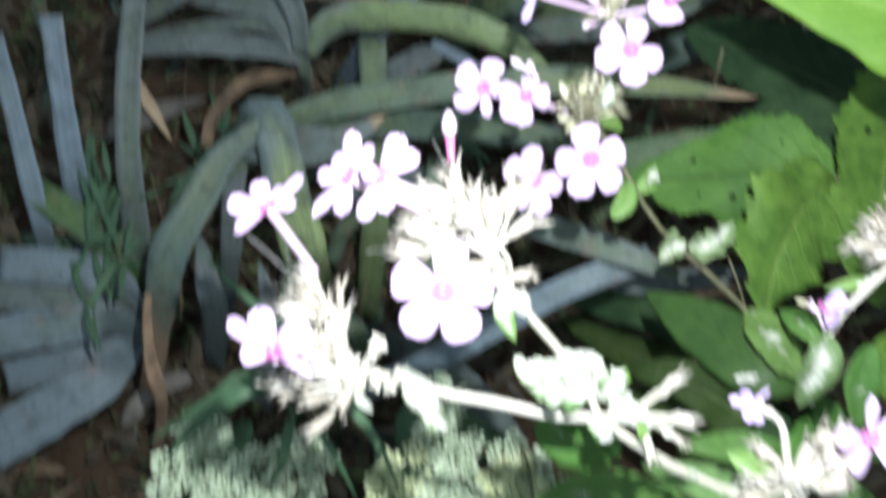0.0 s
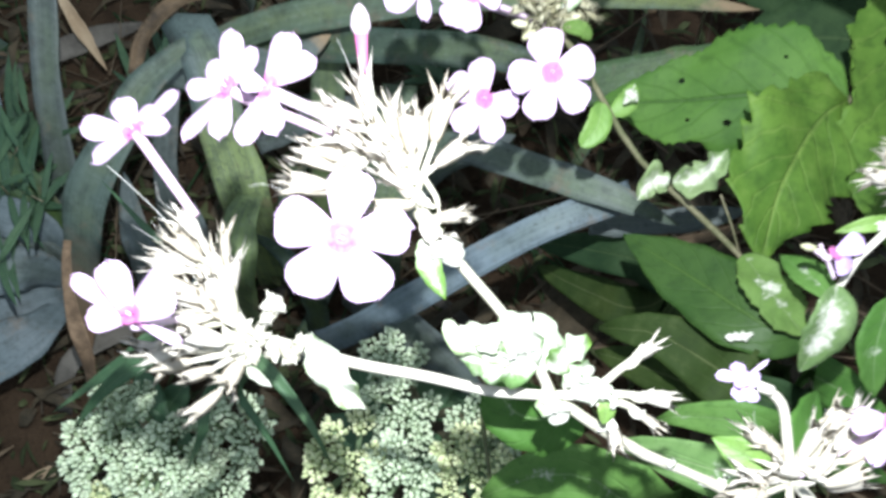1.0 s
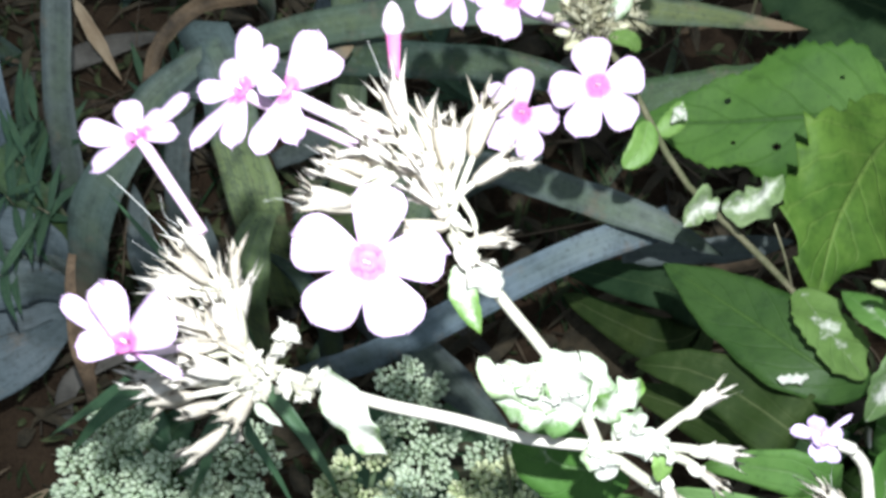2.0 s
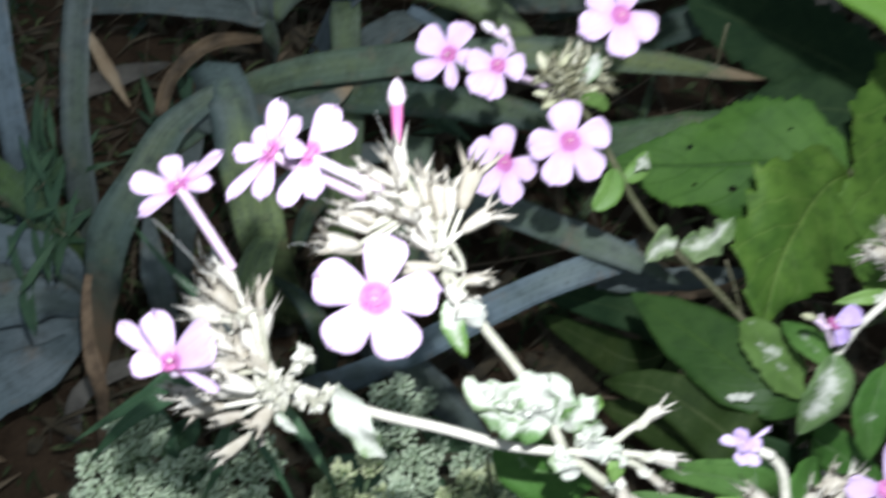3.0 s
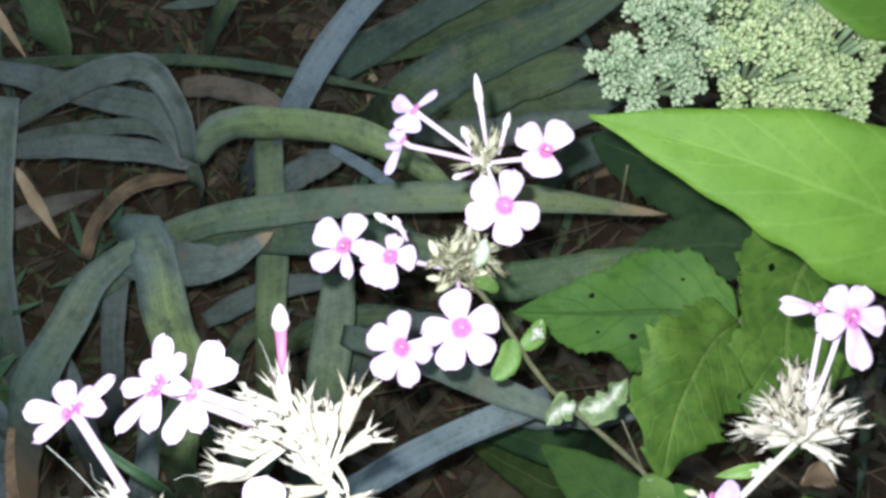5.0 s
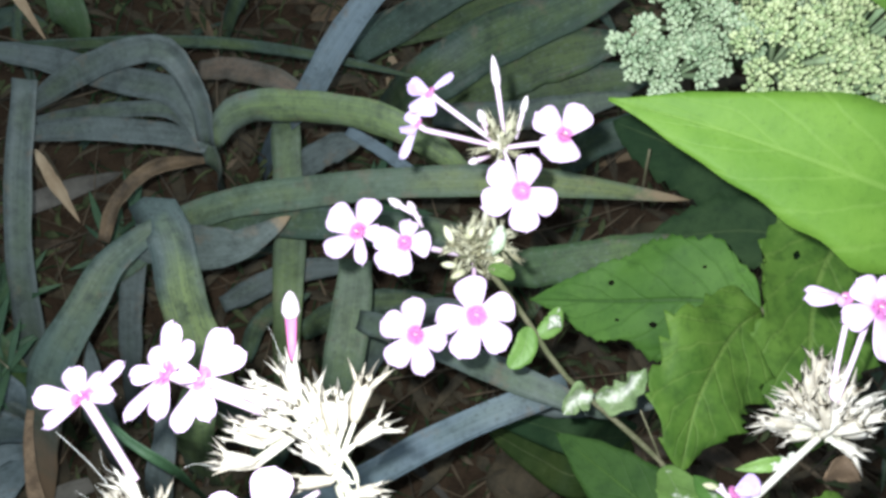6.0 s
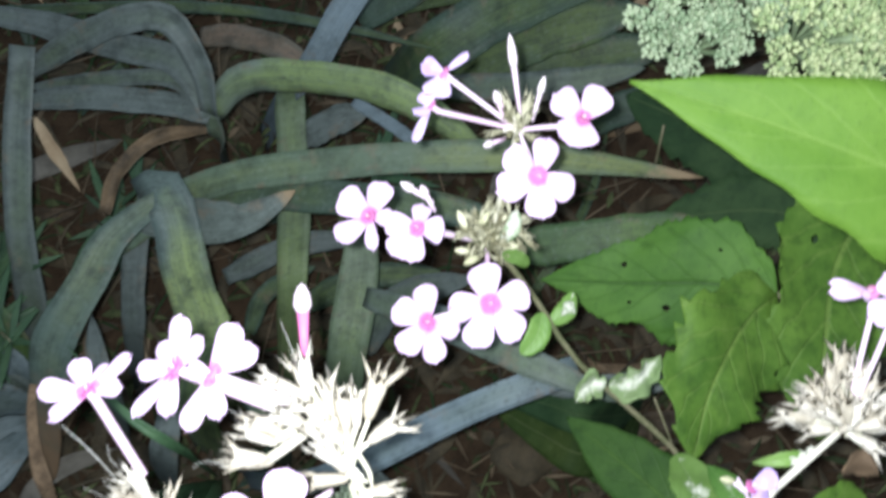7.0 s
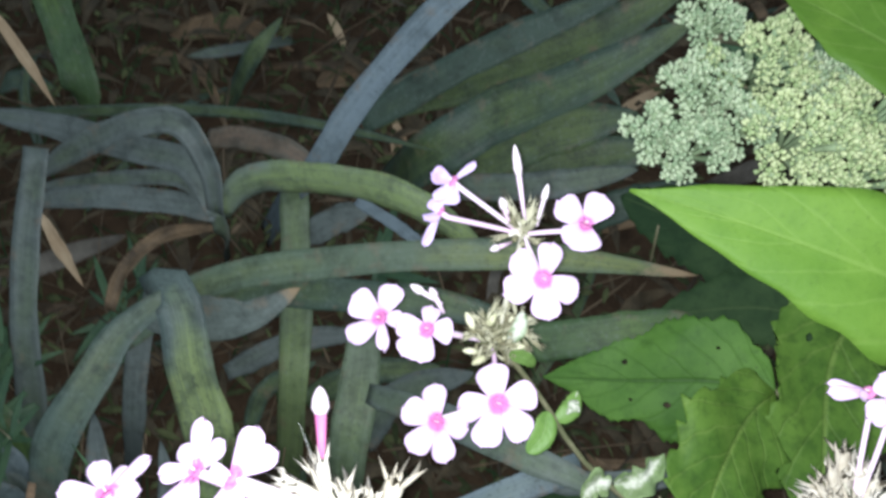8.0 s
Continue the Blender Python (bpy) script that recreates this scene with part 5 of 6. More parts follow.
# mildewed leaves and dry side stalks at the node
for pts, w, shape, mat in (
    ([(0.0207, -0.1373, 0.3065), (0.0133, -0.1333, 0.3111), (0.0042, -0.1313, 0.3108), (0.0009, -0.1273, 0.3101)], 0.0080, oval, leaf_white),
    ([(0.0200, -0.1368, 0.3078), (0.0119, -0.1364, 0.3105), (0.0029, -0.1342, 0.3076)], 0.0085, lance, leaf_mildew),
    ([(0.0181, -0.1373, 0.3065), (0.0164, -0.1318, 0.3138), (0.0134, -0.1263, 0.3116)], 0.0082, oval, leaf_white),
    ([(0.0214, -0.1379, 0.3063), (0.0218, -0.1307, 0.3110), (0.0196, -0.1257, 0.3086)], 0.0065, lance, leaf_mildew),
    ([(0.0227, -0.1379, 0.3063), (0.0256, -0.1352, 0.3105), (0.0313, -0.1323, 0.3083)], 0.0066, oval, leaf_mildew_tip),
    ([(0.0254, -0.1416, 0.3049), (0.0284, -0.1387, 0.3081), (0.0321, -0.1378, 0.3053)], 0.0048, oval, leaf_mildew),
    ([(0.0213, -0.1417, 0.3060), (0.0224, -0.1449, 0.3069), (0.0260, -0.1478, 0.3027)], 0.0052, oval, leaf_white),
    ([(0.0266, -0.1423, 0.3057), (0.0313, -0.1426, 0.3088), (0.0349, -0.1442, 0.3061)], 0.0055, oval, leaf_powder),
):
    leaf(leaning, "leaf", pts, w, mat, "small mildew-white leaf", shape=shape, fold=0.3, cup=-0.15, wave=0.26, lobe=0.6, cols=10, rows=34)
clumps(leaning, [(0.0132, -0.1301, 0.3125), (0.0157, -0.132, 0.3128), (0.0105, -0.1331, 0.3117), (0.0177, -0.1337, 0.3112), (0.0223, -0.1439, 0.3067), (0.0264, -0.1403, 0.3064), (0.0064, -0.1308, 0.3113), (0.0145, -0.1345, 0.3118)], 0.0024, 23)
leaf(leaning, "leaf", [(0.0323, -0.1434, 0.2798), (0.0266, -0.1447, 0.2761), (0.0173, -0.1423, 0.2706), (0.0114, -0.1329, 0.2677)], 0.0180, leaf_mid, shape=oval, fold=0.1)
for k, (root, bend, tip) in enumerate((((0.0305, -0.1423, 0.3057), (0.0369, -0.1381, 0.3083), (0.0458, -0.1323, 0.3118)), ((0.0315, -0.1428, 0.3060), (0.0380, -0.1431, 0.3060), (0.0500, -0.1443, 0.3042)), ((0.0315, -0.1432, 0.3056), (0.0384, -0.1452, 0.3048), (0.0462, -0.1505, 0.3008)), ((0.0310, -0.1435, 0.3056), (0.0345, -0.1478, 0.3045), (0.0368, -0.1545, 0.3008)))):
    bend, tip = Vector(bend), Vector(tip)
    stem(leaning, [node, root, bend, bend.lerp(tip, 0.3)], 0.0011, 0.0008, stem_mat, name="stalk")
    part("calyx", CALYX[2 * k], None, leaning, at=stand(bend.lerp(tip, 0.2), tip - bend, k, 1) @ Matrix.Diagonal((0.9, 0.9, (tip - bend).length * 0.8 / 0.0100, 1)))
    leaf(leaning, "bract", [bend, bend.lerp(tip, 0.3) + VIEW * 0.001, bend.lerp(tip, 0.5) + UP * 0.002], 0.0022, bract_mat, "dry narrow bract", shape=lance, rows=8, cols=4, fold=0.3)
leaf(leaning, "bract", [(0.0330, -0.1440, 0.3068), (0.0336, -0.1462, 0.3066), (0.0330, -0.1490, 0.3046)], 0.0036, leaf_young, "pale green bract", shape=lance, rows=12, fold=0.3)
clumps(leaning, [(0.0486, -0.1564, 0.2942), (0.0570, -0.1600, 0.2910), (0.0600, -0.1608, 0.2903), (0.0330, -0.1490, 0.3000)], 0.0020, 27)
clumps(leaning, [(0.0325, -0.1432, 0.3086), (0.029, -0.1402, 0.3097), (0.0351, -0.1447, 0.3081)], 0.0018, 24)

# ---- phlox: spent heads on the far side ----
spent = thing("phlox_plant", (0.2128, -0.1328, 0), "phlox with a spiky straw-coloured spent head and one late flower", "phlox", "phlox plants")
head = (0.1236, -0.0907, 0.283)
stem(spent, [(0.2136, -0.1327, -0.002), (0.1317, -0.1272, 0.1707), (0.103, -0.1231, 0.2489), (0.1023, -0.1125, 0.2655), (0.1061, -0.1055, 0.2744), (0.1127, -0.0995, 0.2798), head], 0.0011, 0.0010, stem_mat, "pale stem", rows=26)
spent_head(spent, head, ((0, -3, 0), (0, 0, 0), (0, 3, 1)), (
    (-2.3, 4.9, -6.1, 18.7, 1), (-0.8, 4.9, -0.8, 23.0, 0), (-3.8, 4.1, -10.0, 14.1, 1), (-4.6, 2.6, -14.6, 8.7, 0),
    (-5.4, 1.1, -18.4, 4.1, 0.5), (0.8, 4.9, 5.7, 18.7, 1), (1.5, 4.1, 10.3, 14.1, 1), (2.3, 2.6, 16.9, 11.0, 0),
    (3.1, 1.1, 17.2, 5.7, 1), (3.1, -0.5, 14.9, -0.5, 1), (2.3, -2.0, 10.3, -7.7, 0), (0.0, 4.9, 2.0, 20.2, -1),
    (-2.6, -0.5, -12.3, -1.2, 0), (-3.1, 3.4, -7.7, 12.6, 2), (0.8, 1.8, 9.2, 8.7, 3), (-0.8, 1.1, -3.1, 11.8, 4),
    (-0.8, 0.3, 3.5, 10.3, 4), (0.8, 0.0, 10.7, 3.7, 3), (-2.0, 1.1, -9.2, 7.2, 3)), 41, 0)
flower(spent, (0.1339, -0.0629, 0.3059), head, -15, face=(0.1, -0.38, 0.9), seed=33, size=1.0, radius=0.00065, ways=((-0.59, 0.81, 0.10, 0.75, 0.92), (0.45, 0.89, 0.10, 0.72, 0.83), (-0.93, -0.37, 0.15, 0.88, 0.83), (0.02, -1.00, 0.10, 1.21, 0.86), (0.98, -0.21, 0.10, 0.78, 0.89)))
flower(spent, (0.1278, -0.0594, 0.3024), head, 20, face=(-0.62, 0.3, 0.7), seed=34, size=0.95, broad=0.7, radius=0.00065, ways=((-1.00, 0.02, 0.10, 1.00, 0.69), (-0.96, 0.27, -0.20, 0.92, 0.55), (-0.97, -0.26, 0.30, 0.40, 0.60)))
clumps(spent, [(0.1133, -0.0971, 0.2775), (0.1157, -0.0962, 0.2778), (0.1109, -0.0985, 0.277)], 0.0020, 42)
leaf(spent, "leaf", [(0.1149, -0.0972, 0.2775), (0.107, -0.0984, 0.277), (0.1009, -0.0989, 0.2737)], 0.0040, leaf_young, shape=lance, fold=0.3)
leaf(spent, "leaf", [(0.1001, -0.1125, 0.2719), (0.0982, -0.1204, 0.269), (0.0939, -0.1319, 0.2553)], 0.0120, leaf_flecked, "folded mildewed leaf", shape=lance, fold=0.4)
leaf(spent, "leaf", [(0.1227, -0.1118, 0.253), (0.1184, -0.1247, 0.2483), (0.1206, -0.1371, 0.2374)], 0.0125, leaf_mid, "green leaf with a small hole", shape=lance, fold=0.25)
leaf(spent, "leaf", [(0.1032, -0.1135, 0.2619), (0.1004, -0.1054, 0.2553), (0.097, -0.0965, 0.2458)], 0.0090, leaf_mid, shape=lance, fold=0.25)
leaf(spent, "leaf", [(0.1312, -0.1223, 0.23), (0.1385, -0.1171, 0.2319), (0.1544, -0.1086, 0.2254)], 0.0300, leaf_serrate, shape=oval, fold=0.1)
leaf(spent, "leaf", [(0.1313, -0.1016, 0.2663), (0.1317, -0.099, 0.2704), (0.1332, -0.0953, 0.2718)], 0.0100, strap_dead_mat, "small brown dead leaf", shape=lance, cup=0.5)
flower(spent, (0.0988, -0.1054, 0.2761), (0.0936, -0.1033, 0.2752), 60, face=(0.5, 0.3, 0.8), petals=WILTED_BIG, seed=36, size=0.62, tube=tube_mat, ways=((0.91, 0.41, 0.20, 1.01, 1.05), (0.62, -0.79, 0.30, 0.76, 1.24)))
part("bud", SMALL_BUD, None, spent, at=stand((0.0950, -0.1038, 0.2754), facing(-1, 0.25, 0.1), 0, 0.8))
stem(spent, [(0.1007, -0.1101, 0.2696), (0.0975, -0.1059, 0.2743), (0.0953, -0.103, 0.2769)], 0.0006, 0.0004, tube_mat, name="stalk")

corner = thing("phlox_plant", (0.2359, -0.1987, 0), "phlox with dry spent calyxes and wilted mauve flowers", "phlox", "phlox plants")
knot = (0.0722, -0.1605, 0.2990)
stem(corner, [(0.2369, -0.1989, -0.002), (0.1362, -0.1825, 0.1826), (0.0850, -0.1680, 0.2800), knot], 0.0015, 0.0012, stem_mat)
spent_head(corner, knot, ((-1, -1, 0), (0, 1.5, 0), (1, 3, 0.5)), (
    (-0.5, 3.0, -10.7, 12.6, 1), (2.5, 4.0, 11.7, 17.1, 0), (4.8, 3.3, 15.7, 15.3, 1), (5.9, 1.6, 19.0, 9.3, 2), (-1.7, 0, -13.3, 2.1, 1),
    (-3.5, -1.7, -16.4, -3.6, 2), (1.3, 4.0, 6.3, 13.8, 1), (5.3, -0.2, 15.9, 1.8, 3), (0.1, 1.7, -6.8, 6.0, 3), (3.0, 1.1, 9.1, 8.5, 3)), 51, 1)
stem(corner, [knot, (0.0705, -0.1541, 0.3037), (0.0689, -0.1466, 0.3082), (0.0655, -0.1432, 0.3105)], 0.0011, 0.0010, stem_mat, name="stalk")
flower(corner, (0.0595, -0.1418, 0.3142), (0.0661, -0.1437, 0.311), 25, face=facing(-0.7, 0.45, 0.5), petals=WILTED, seed=41, size=0.8, broad=0.9, ways=((-0.95, 0.3, 0.2, 1.0, 0.9), (-0.3, 0.8, 0.3, 0.8, 1.1), (0.8, 0.6, 0.1, 1.2, 0.35), (0.3, -0.8, 0.4, 0.9, 1.0), (-0.4, -0.7, 0.5, 0.9, 1.2), (-0.7, -0.1, 0.7, 0.8, 1.0), (0.5, 0.1, 0.8, 0.7, 1.2)), tube=stem_mat, radius=0.0011)
flower(corner, (0.0905, -0.1500, 0.3077), knot, 10, face=facing(0.35, 0.5, 0.7), petals=PETALS, seed=42, size=0.9, ways=((0.1, 1, 0.1, 1.0, 0.45), (-0.9, 0.1, 0.3, 1.1, 0.7), (0.8, 0.4, 0.2, 1, 0.8), (0.6, -0.7, 0.3, 1, 0.7), (-0.5, -0.8, 0.2, 0.9, 0.6)))
leaf(corner, "leaf", [(0.0700, -0.1595, 0.2985), (0.0640, -0.1560, 0.2990), (0.0570, -0.1515, 0.2975)], 0.0080, leaf_young, "pale young leaf", shape=lance, fold=0.25)
leaf(corner, "leaf", [(0.0740, -0.1610, 0.2950), (0.0800, -0.1500, 0.2900), (0.0880, -0.1400, 0.2800)], 0.0110, leaf_mid, "green leaf", shape=lance, fold=0.2)

# ---- narrow leaves under the lower head ----
for pts, w, mat in (([(-0.1736, -0.0546, -0.002), (-0.1429, -0.0518, 0.1024), (-0.1442, -0.0343, 0.1216), (-0.1519, -0.009, 0.118)], 0.0170, iris_grey), ([(-0.1206, -0.063, -0.002), (-0.1008, -0.0556, 0.1011), (-0.0951, -0.0346, 0.1183), (-0.0863, -0.0086, 0.1118)], 0.0210, iris_green), ([(-0.0787, -0.0711, -0.002), (-0.0666, -0.0663, 0.0812), (-0.0761, -0.0492, 0.097), (-0.0958, -0.0352, 0.1021)], 0.0120, iris_dark), ([(-0.1403, -0.0833, -0.002), (-0.1203, -0.0752, 0.0875), (-0.1149, -0.0499, 0.1031), (-0.1213, -0.0211, 0.1072)], 0.0140, iris_grey)):
    leaf(arch, "leaf", pts, w, mat, shape=strap, fold=0.1)
tuft = thing("lance_leaf_plant", (-0.114, -0.0769, 0), "tuft of narrow dark green drooping leaves", "plant")
for pts, w in (([(-0.0622, -0.1157, 0.2133), (-0.0506, -0.1275, 0.2249), (-0.0428, -0.1382, 0.221), (-0.0389, -0.1498, 0.2009)], 0.0100), ([(-0.0734, -0.1222, 0.1885), (-0.0624, -0.1388, 0.1921), (-0.0558, -0.1539, 0.177)], 0.0075), ([(-0.0915, -0.1064, 0.1943), (-0.1047, -0.1147, 0.2008), (-0.1217, -0.1226, 0.1884), (-0.1427, -0.1327, 0.1624)], 0.0120), ([(-0.0985, -0.0997, 0.1808), (-0.1177, -0.1115, 0.1829), (-0.1541, -0.1249, 0.1556)], 0.0100), ([(-0.0826, -0.1204, 0.1892), (-0.0839, -0.1369, 0.1928), (-0.0959, -0.1479, 0.1696)], 0.0100), ([(-0.0892, -0.0794, 0.1562), (-0.1067, -0.0667, 0.1832), (-0.1345, -0.0386, 0.1775)], 0.0070)):
    leaf(tuft, "leaf", [(-0.1145, -0.0766, -0.002), *pts], w, leaf_lance, shape=lance, fold=0.3, cols=4)
reed = thing("grass_stalk", (0.0136, -0.1032, 0), "thin dark green grass stalk", "grass")
stem(reed, [(0.0136, -0.1029, -0.002), (0.011, -0.1321, 0.169), (0.0121, -0.1551, 0.1989)], 0.0008, 0.0007, stem_dark)
reed = thing("grass_stalk", (0.1563, 0.1122, 0), "thin green grass stalk between strap leaves", "grass")
stem(reed, [(0.1564, 0.1089, -0.002), (0.1204, 0.0526, 0.1404), (0.1157, 0.0546, 0.1795)], 0.0009, 0.0006, stem_green)

# ---- sedums ----
def bud_shape(r, l):
    """A short plump bud with a cleft tip, as points and faces."""
    pts, faces = [(0, 0, 0)], []
    for z, k, cleft in ((0.3, 0.9, 0.1), (0.72, 1.08, 0.34)):
        pts += [(r * k * (1 - cleft * (a % 2)) * math.cos(a * math.pi / 3), r * k * (1 - cleft * (a % 2)) * math.sin(a * math.pi / 3), l * z) for a in range(6)]
    pts.append((0, 0, l))
    for a in range(6):
        b = (a + 1) % 6
        faces += [(0, 1 + b, 1 + a), (1 + a, 1 + b, 7 + b), (1 + a, 7 + b, 7 + a), (7 + a, 7 + b, 13)]
    return np.array(pts), faces


BUD_PTS, BUD_FACES = bud_shape(0.00088, 0.0029)


def sedum(heads, foot, label, yellow=(), seed=1, tilt=(0, -0.2, 1), mats=(sedum_bud, sedum_bud_yellow), grain=1.0):
    """A stonecrop: flat-topped heads of tiny packed buds on branching stalks."""
    t = thing("sedum_plant", foot, label, "sedum", "sedums in the bed")
    rnd = random.Random(seed)
    for which, (centre, radius) in enumerate(heads):
        centre, n = Vector(centre), (Vector(tilt) + Vector((rnd.uniform(-0.25, 0.25), rnd.uniform(-0.25, 0.25), 0))).normalized()
        a = n.orthogonal().normalized()
        b = n.cross(a)
        base = centre - n * radius * 1.1
        stem(t, [Vector(foot), Vector(foot).lerp(base, 0.6) + Vector((rnd.uniform(-0.01, 0.01), rnd.uniform(-0.01, 0.01), 0.01)), base], 0.0024, 0.0019, stem_green)
        twigs, pts, faces = bmesh.new(), [], []
        count, many = max(7, int((radius / 0.0049 / grain**0.5) ** 2)), int(34 / grain)
        for i in range(count):
            q, ph = math.sqrt((i + 0.5) / count), i * 2.39996
            rim = q * radius * (1 + rnd.uniform(-0.10, 0.10) + 0.16 * math.sin(3 * ph + seed) * q)
            c = centre + (a * math.cos(ph) + b * math.sin(ph)) * rim + n * (radius * 0.75 * (1 - q * q) - radius * 0.2 + rnd.uniform(-0.0055, 0.0035))
            out = (n + (a * math.cos(ph) + b * math.sin(ph)) * q * 0.75).normalized()
            tube_mesh([base, base.lerp(c, 0.55) - n * 0.001, c - out * 0.001], 0.0007, 0.0016, 4, 5, bm=twigs)
            oa = out.orthogonal().normalized()
            ob = out.cross(oa)
            for k in range(many):
                qq, pp = math.sqrt((k + 0.5) / many), k * 2.39996 + i
                side = (oa * math.cos(pp) + ob * math.sin(pp))
                d = (out + side * qq * 0.6 + Vector((rnd.uniform(-0.35, 0.35), rnd.uniform(-0.35, 0.35), rnd.uniform(-0.2, 0.2)))).normalized()
                p = c + side * qq * 0.0042 * grain**0.5 + out * (0.0026 * (1 - qq * qq) - 0.0022 + rnd.uniform(-0.0016, 0.0014))
                rot = np.array(stand(p, d, rnd.random() * 6, grain * rnd.uniform(0.7, 1.3)).to_3x3())
                k0 = sum(len(x) for x in pts)
                pts.append(BUD_PTS @ rot.T + np.array(p))
                faces += [(f[0] + k0, f[1] + k0, f[2] + k0) for f in BUD_FACES]
            if i % 3 == 0:
                tube_mesh([c - out * 0.003, c + out * 0.0005], 0.0006, 0.0006, 2, 4, bm=twigs)
        hd = part("flower_head", twigs, sedum_stalk, t, "flat head of tiny green buds")
        me = bpy.data.meshes.new("bud_mass")
        me.from_pydata((np.concatenate(pts) - np.array(PLACE[hd].translation)).tolist(), [], faces)
        me.materials.append(mats[which in yellow])
        for f in me.polygons:
            f.use_smooth = True
        tagged(part("bud_mass", me, None, hd, "packed grey-green buds", at=PLACE[hd].copy()), kind="stuff")
    for i in range(7):
        ph = i * 0.9
        p = Vector(foot).lerp(Vector(heads[i % len(heads)][0]), 0.55)
        d = Vector((math.cos(ph), math.sin(ph), 0.25))
        leaf(t, "leaf", [p, p + d * 0.02, p + d * 0.04], 0.018, leaf_lance, shape=oval, thick=0.0015, cup=0.2)
    return t


sedum([((-0.1354, -0.1191, 0.14), .0110), ((-0.1341, -0.1397, 0.15), .0180), ((-0.1091, -0.1434, 0.158), .0190), ((-0.0853, -0.1353, 0.152), .0160), ((-0.0956, -0.1558, 0.15), .0170), ((-0.1275, -0.1603, 0.14), .0180)], (-0.1654, -0.1311, 0), "sedum with grey-green flat flower heads in bud", (5,), 61, grain=1.15)
sedum([((-0.0237, -0.1064, 0.14), .0115), ((-0.02, -0.1288, 0.15), .0155), ((-0.0417, -0.148, 0.16), .0165), ((-0.0197, -0.1521, 0.165), .0150), ((0.0099, -0.1358, 0.145), .0130), ((0.0054, -0.1502, 0.158), .0165), ((0.0216, -0.1482, 0.15), .0110)], (-0.0261, -0.1267, 0), "sedum with greenish flat flower heads in bud", (2, 5), 62, grain=1.15)
sedum([((0.1213, 0.0962, 0.268), .0110), ((0.0991, 0.0569, 0.2505), .0140), ((0.1152, 0.0714, 0.259), .0185), ((0.1414, 0.0785, 0.268), .0195), ((0.1485, 0.0442, 0.2666), .0230), ((0.1723, 0.0525, 0.2681), .0190), ((0.1661, 0.0306, 0.2633), .0160), ((0.1129, 0.0515, 0.2486), .0130), ((0.1622, 0.0711, 0.2653), .0150), ((0.1283, 0.0544, 0.2592), .0130)], (0.286, 0.2589, 0), "sedum with broad yellow-green flower heads in bud", (3, 4, 5, 6), 63, mats=(sedum_green, sedum_lime))

# ---- weeds, dead leaves and threads ----
def weed(foot, tips, seed, label="small-leaved green weed over litter"):
    t = thing("weed", foot, label, "weed", "weeds")
    rnd = random.Random(seed)
    for tip in tips:
        foot_v, tip = Vector(foot), Vector(tip)
        line = [foot_v, foot_v.lerp(tip, 0.5) + Vector((rnd.uniform(-0.01, 0.01), rnd.uniform(-0.01, 0.01), 0.01)), tip]
        stem(t, line, 0.0009, 0.0004, stem_green)
        for k, p in enumerate(spline(line, 7)[2:]):
            for sgn in (-1, 1):
                d = Vector((rnd.uniform(-1, 1), rnd.uniform(-1, 1) + sgn, rnd.uniform(-0.2, 0.5))).normalized()
                l = rnd.uniform(0.018, 0.042)
                leaf(t, "leaf", [p, p + d * l * 0.5 + VIEW * 0.001, p + d * l], l * 0.14, leaf_weed, shape=lance, rows=8, cols=4, fold=0.2)
    return t


weed((-0.2562, 0.0213, 0), [(-0.2043, 0.0055, 0.1169), (-0.1936, -0.0191, 0.1079)], 71)
weed((-0.2626, 0.0556, -0), [(-0.2111, 0.0323, 0.1011), (-0.2053, 0.026, 0.0828), (-0.2074, -0.0116, 0.1011)], 73)
weed((-0.256, -0.0041, 0), [(-0.2103, -0.0135, 0.1164), (-0.2033, -0.0218, 0.0974), (-0.2131, -0.0475, 0.104)], 74)
weed((-0.1838, 0.0833, 0), [(-0.1789, 0.0727, 0.0456), (-0.1664, 0.0881, 0.0448)], 75)
weed((-0.0113, 0.1198, 0), [(-0.0209, 0.0736, 0.0778), (-0.0017, 0.053, 0.0767)], 76)


def dead_leaf(pts, width, label, mat=dry_leaf_mat, **more):
    t = thing("dead_leaf", pts[0], label, "leaf", "fallen dead leaves")
    leaf(t, "blade", pts, width, mat, **{"shape": lance, "cup": 0.5, "wave": 0.15, **more})
    return t


dead_leaf([(-0.2288, 0.1342, 0.0552), (-0.217, 0.1148, 0.0449), (-0.2061, 0.0957, 0.0284)], 0.0080, "pale tan dead grass blade on litter", tan_leaf_mat)
dead_leaf([(-0.2621, 0.2557, 0.1058), (-0.2421, 0.2289, 0.0833), (-0.2295, 0.2089, 0.0632)], 0.0075, "pale tan dead stalk on litter", tan_leaf_mat)
dead_leaf([(-0.1736, -0.0218, 0.1166), (-0.1751, -0.0475, 0.1168), (-0.1748, -0.075, 0.1036), (-0.1727, -0.0942, 0.087), (-0.2025, -0.1115, 0.003)], 0.0072, "long tan dead strap leaf hanging to soil", strap_dead_mat, shape=lambda u: min(1, 0.3 + 2 * u), cup=0.12, wave=0.08)
dead_leaf([(-0.2683, 0.1156, 0.02), (-0.2565, 0.1109, 0.024), (-0.2486, 0.1086, 0.02)], 0.0120, "orange-brown dead leaf on litter")
dead_leaf([(0.0484, -0.0559, 0.01), (0.0625, -0.0668, 0.016), (0.0845, -0.0689, 0.01)], 0.0320, "reddish brown dead leaf on soil", brown_dead_mat)
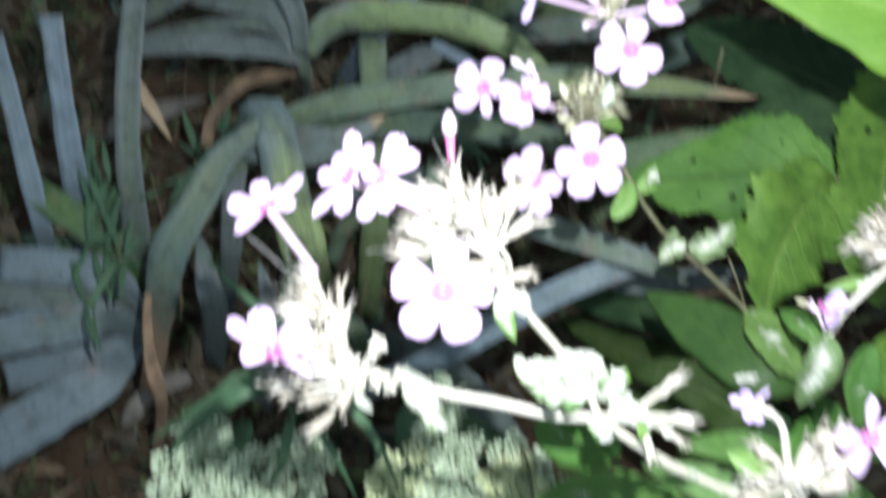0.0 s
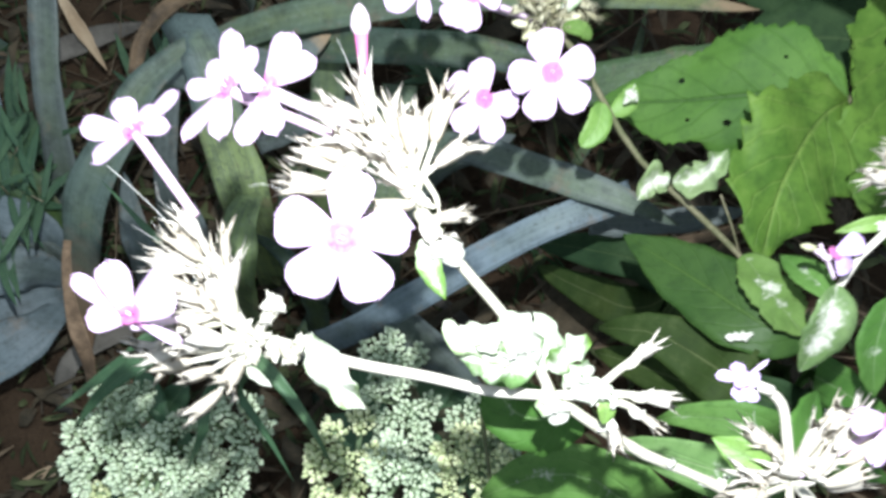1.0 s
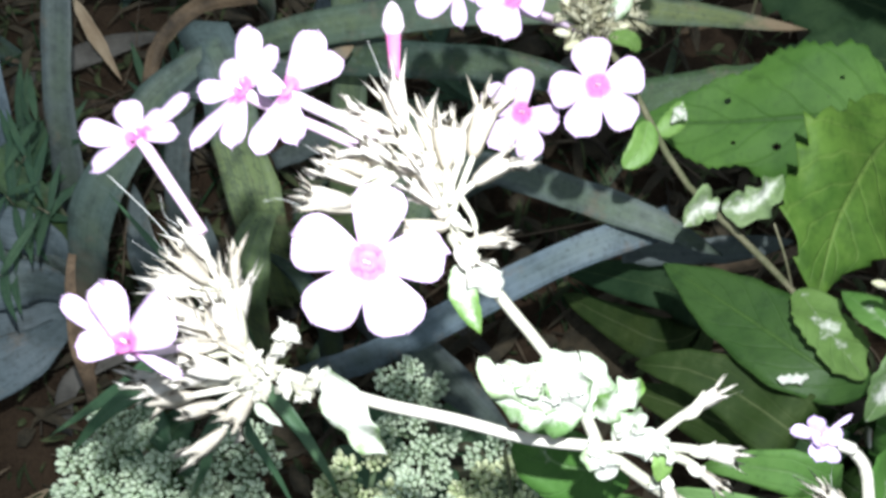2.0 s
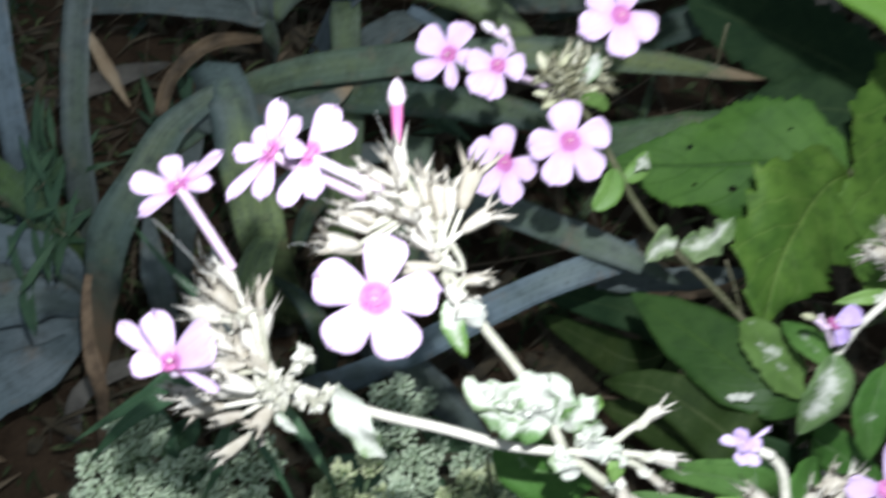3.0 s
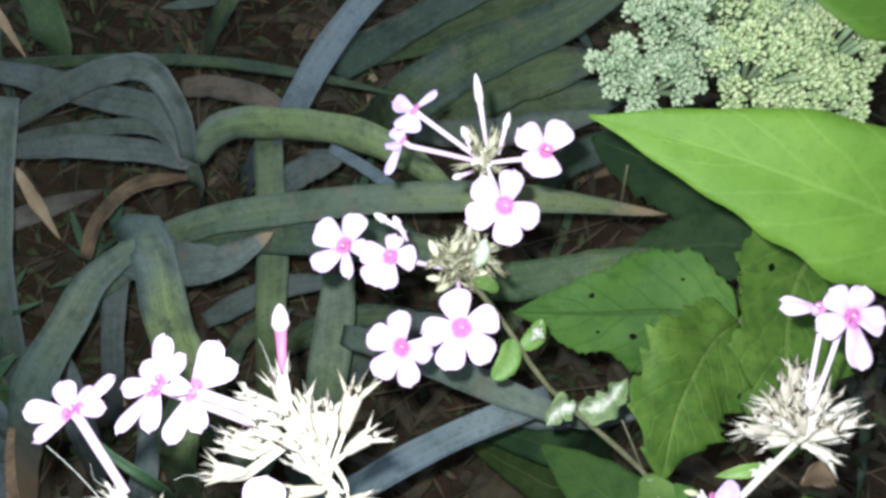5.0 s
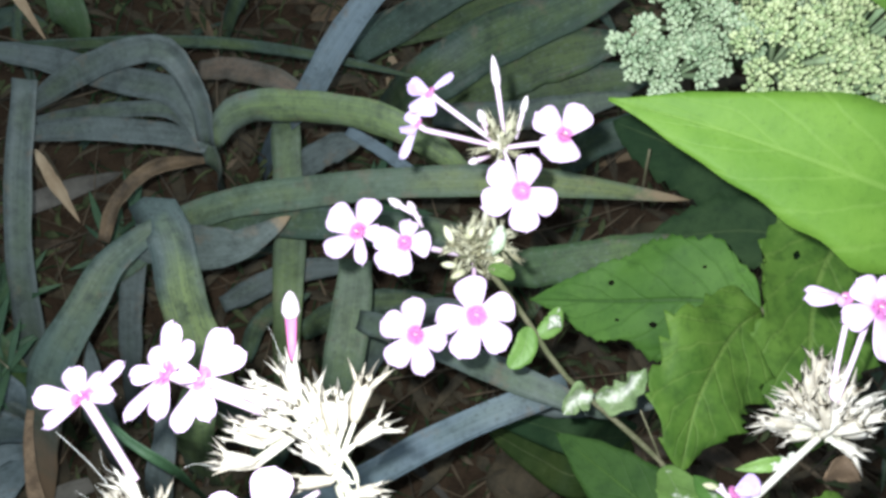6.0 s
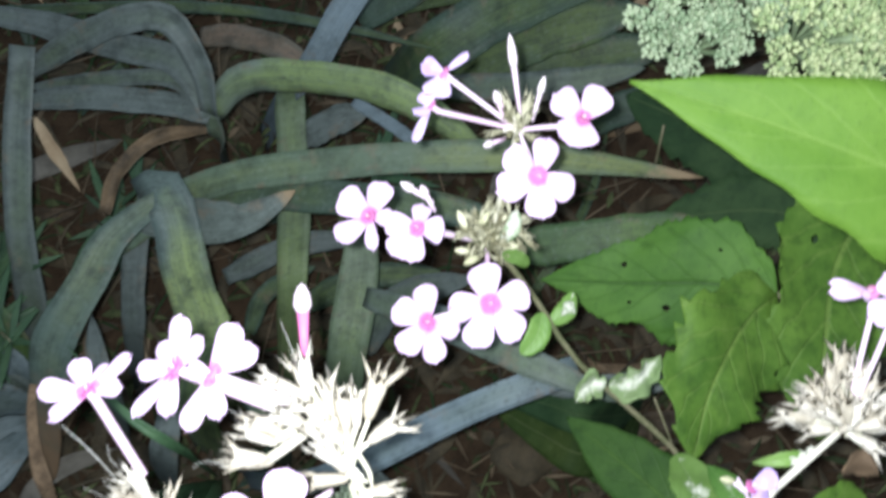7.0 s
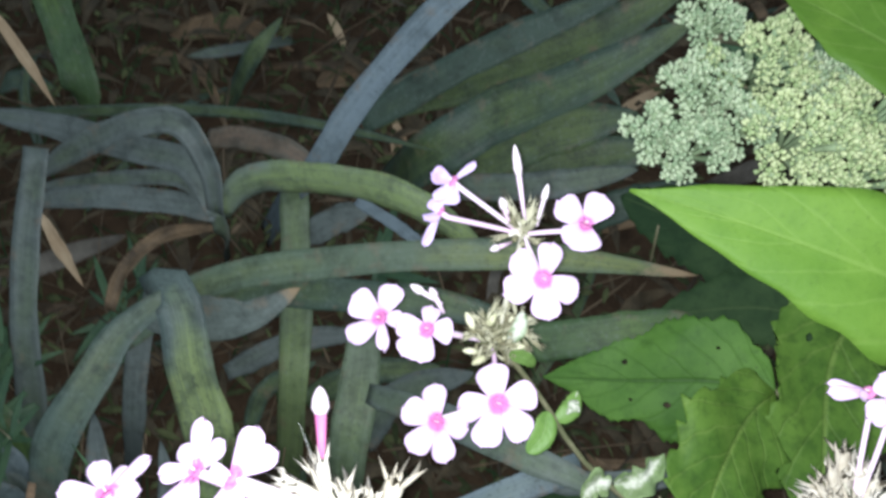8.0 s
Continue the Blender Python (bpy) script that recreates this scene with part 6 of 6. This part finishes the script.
dead_leaf([(-0.1841, 0.3155, 0.006), (-0.1311, 0.315, 0.012), (-0.0882, 0.2977, 0.006)], 0.0200, "brown dead leaf on soil")
dead_leaf([(-0.0695, 0.2644, 0.008), (-0.0358, 0.2695, 0.014), (-0.0111, 0.2633, 0.008)], 0.0180, "reddish brown dead leaf on soil")
rnd = random.Random(91)
for k in range(28):
    x, y = rnd.uniform(-0.34, 0.30), rnd.uniform(-0.20, 0.36)
    a, l = rnd.uniform(0, 6.28), rnd.uniform(0.018, 0.055)
    d, z = Vector((math.cos(a), math.sin(a), 0)), height(x, y) + 0.004
    p = Vector((x, y, z))
    dead_leaf([p, p + d * l * 0.5 + Vector((0, 0, rnd.uniform(0.002, 0.008))), p + d * l + Vector((0, 0, rnd.uniform(0, 0.006)))], rnd.uniform(0.006, 0.016), "brown dead leaf on soil", rnd.choice((dry_leaf_mat, dry_leaf_mat, tan_leaf_mat)), rows=10, cols=4)
rnd = random.Random(93)
for k in range(80):
    x, y = rnd.uniform(-0.36, 0.30), rnd.uniform(-0.22, 0.42)
    a, l = rnd.gauss(0.3, 0.9), rnd.uniform(0.05, 0.15)
    d, p = Vector((math.cos(a), math.sin(a), 0)), Vector((x, y, height(x, y) + 0.002))
    side = Vector((-d.y, d.x, 0)) * rnd.uniform(-0.2, 0.2) * l
    mat = (grey_dead_mat, brown_dead_mat, iris_dark, brown_dead_mat, dry_leaf_mat)[k % 5]
    dead_leaf([p, p + d * l * 0.35 + side + Vector((0, 0, rnd.uniform(0.006, 0.03))), p + d * l * 0.7 + side + Vector((0, 0, rnd.uniform(0.004, 0.025))), p + d * l + Vector((0, 0, rnd.uniform(0, 0.012)))], rnd.uniform(0.005, 0.014), "withered dark strap leaf lying on soil", mat, shape=strap, rows=14, cols=4, cup=rnd.uniform(-0.3, 0.5))
thread = thing("spider_thread", (-0.0728, -0.0907, 0.3118), "fine pale thread strung to the flower head", "thread")
part("strand", tube_mesh([(-0.0728, -0.0907, 0.3118), (-0.0661, -0.0966, 0.3096), (-0.0598, -0.1029, 0.3089)], 0.00008, 0.00008, 6, 5), thread_mat, thread)
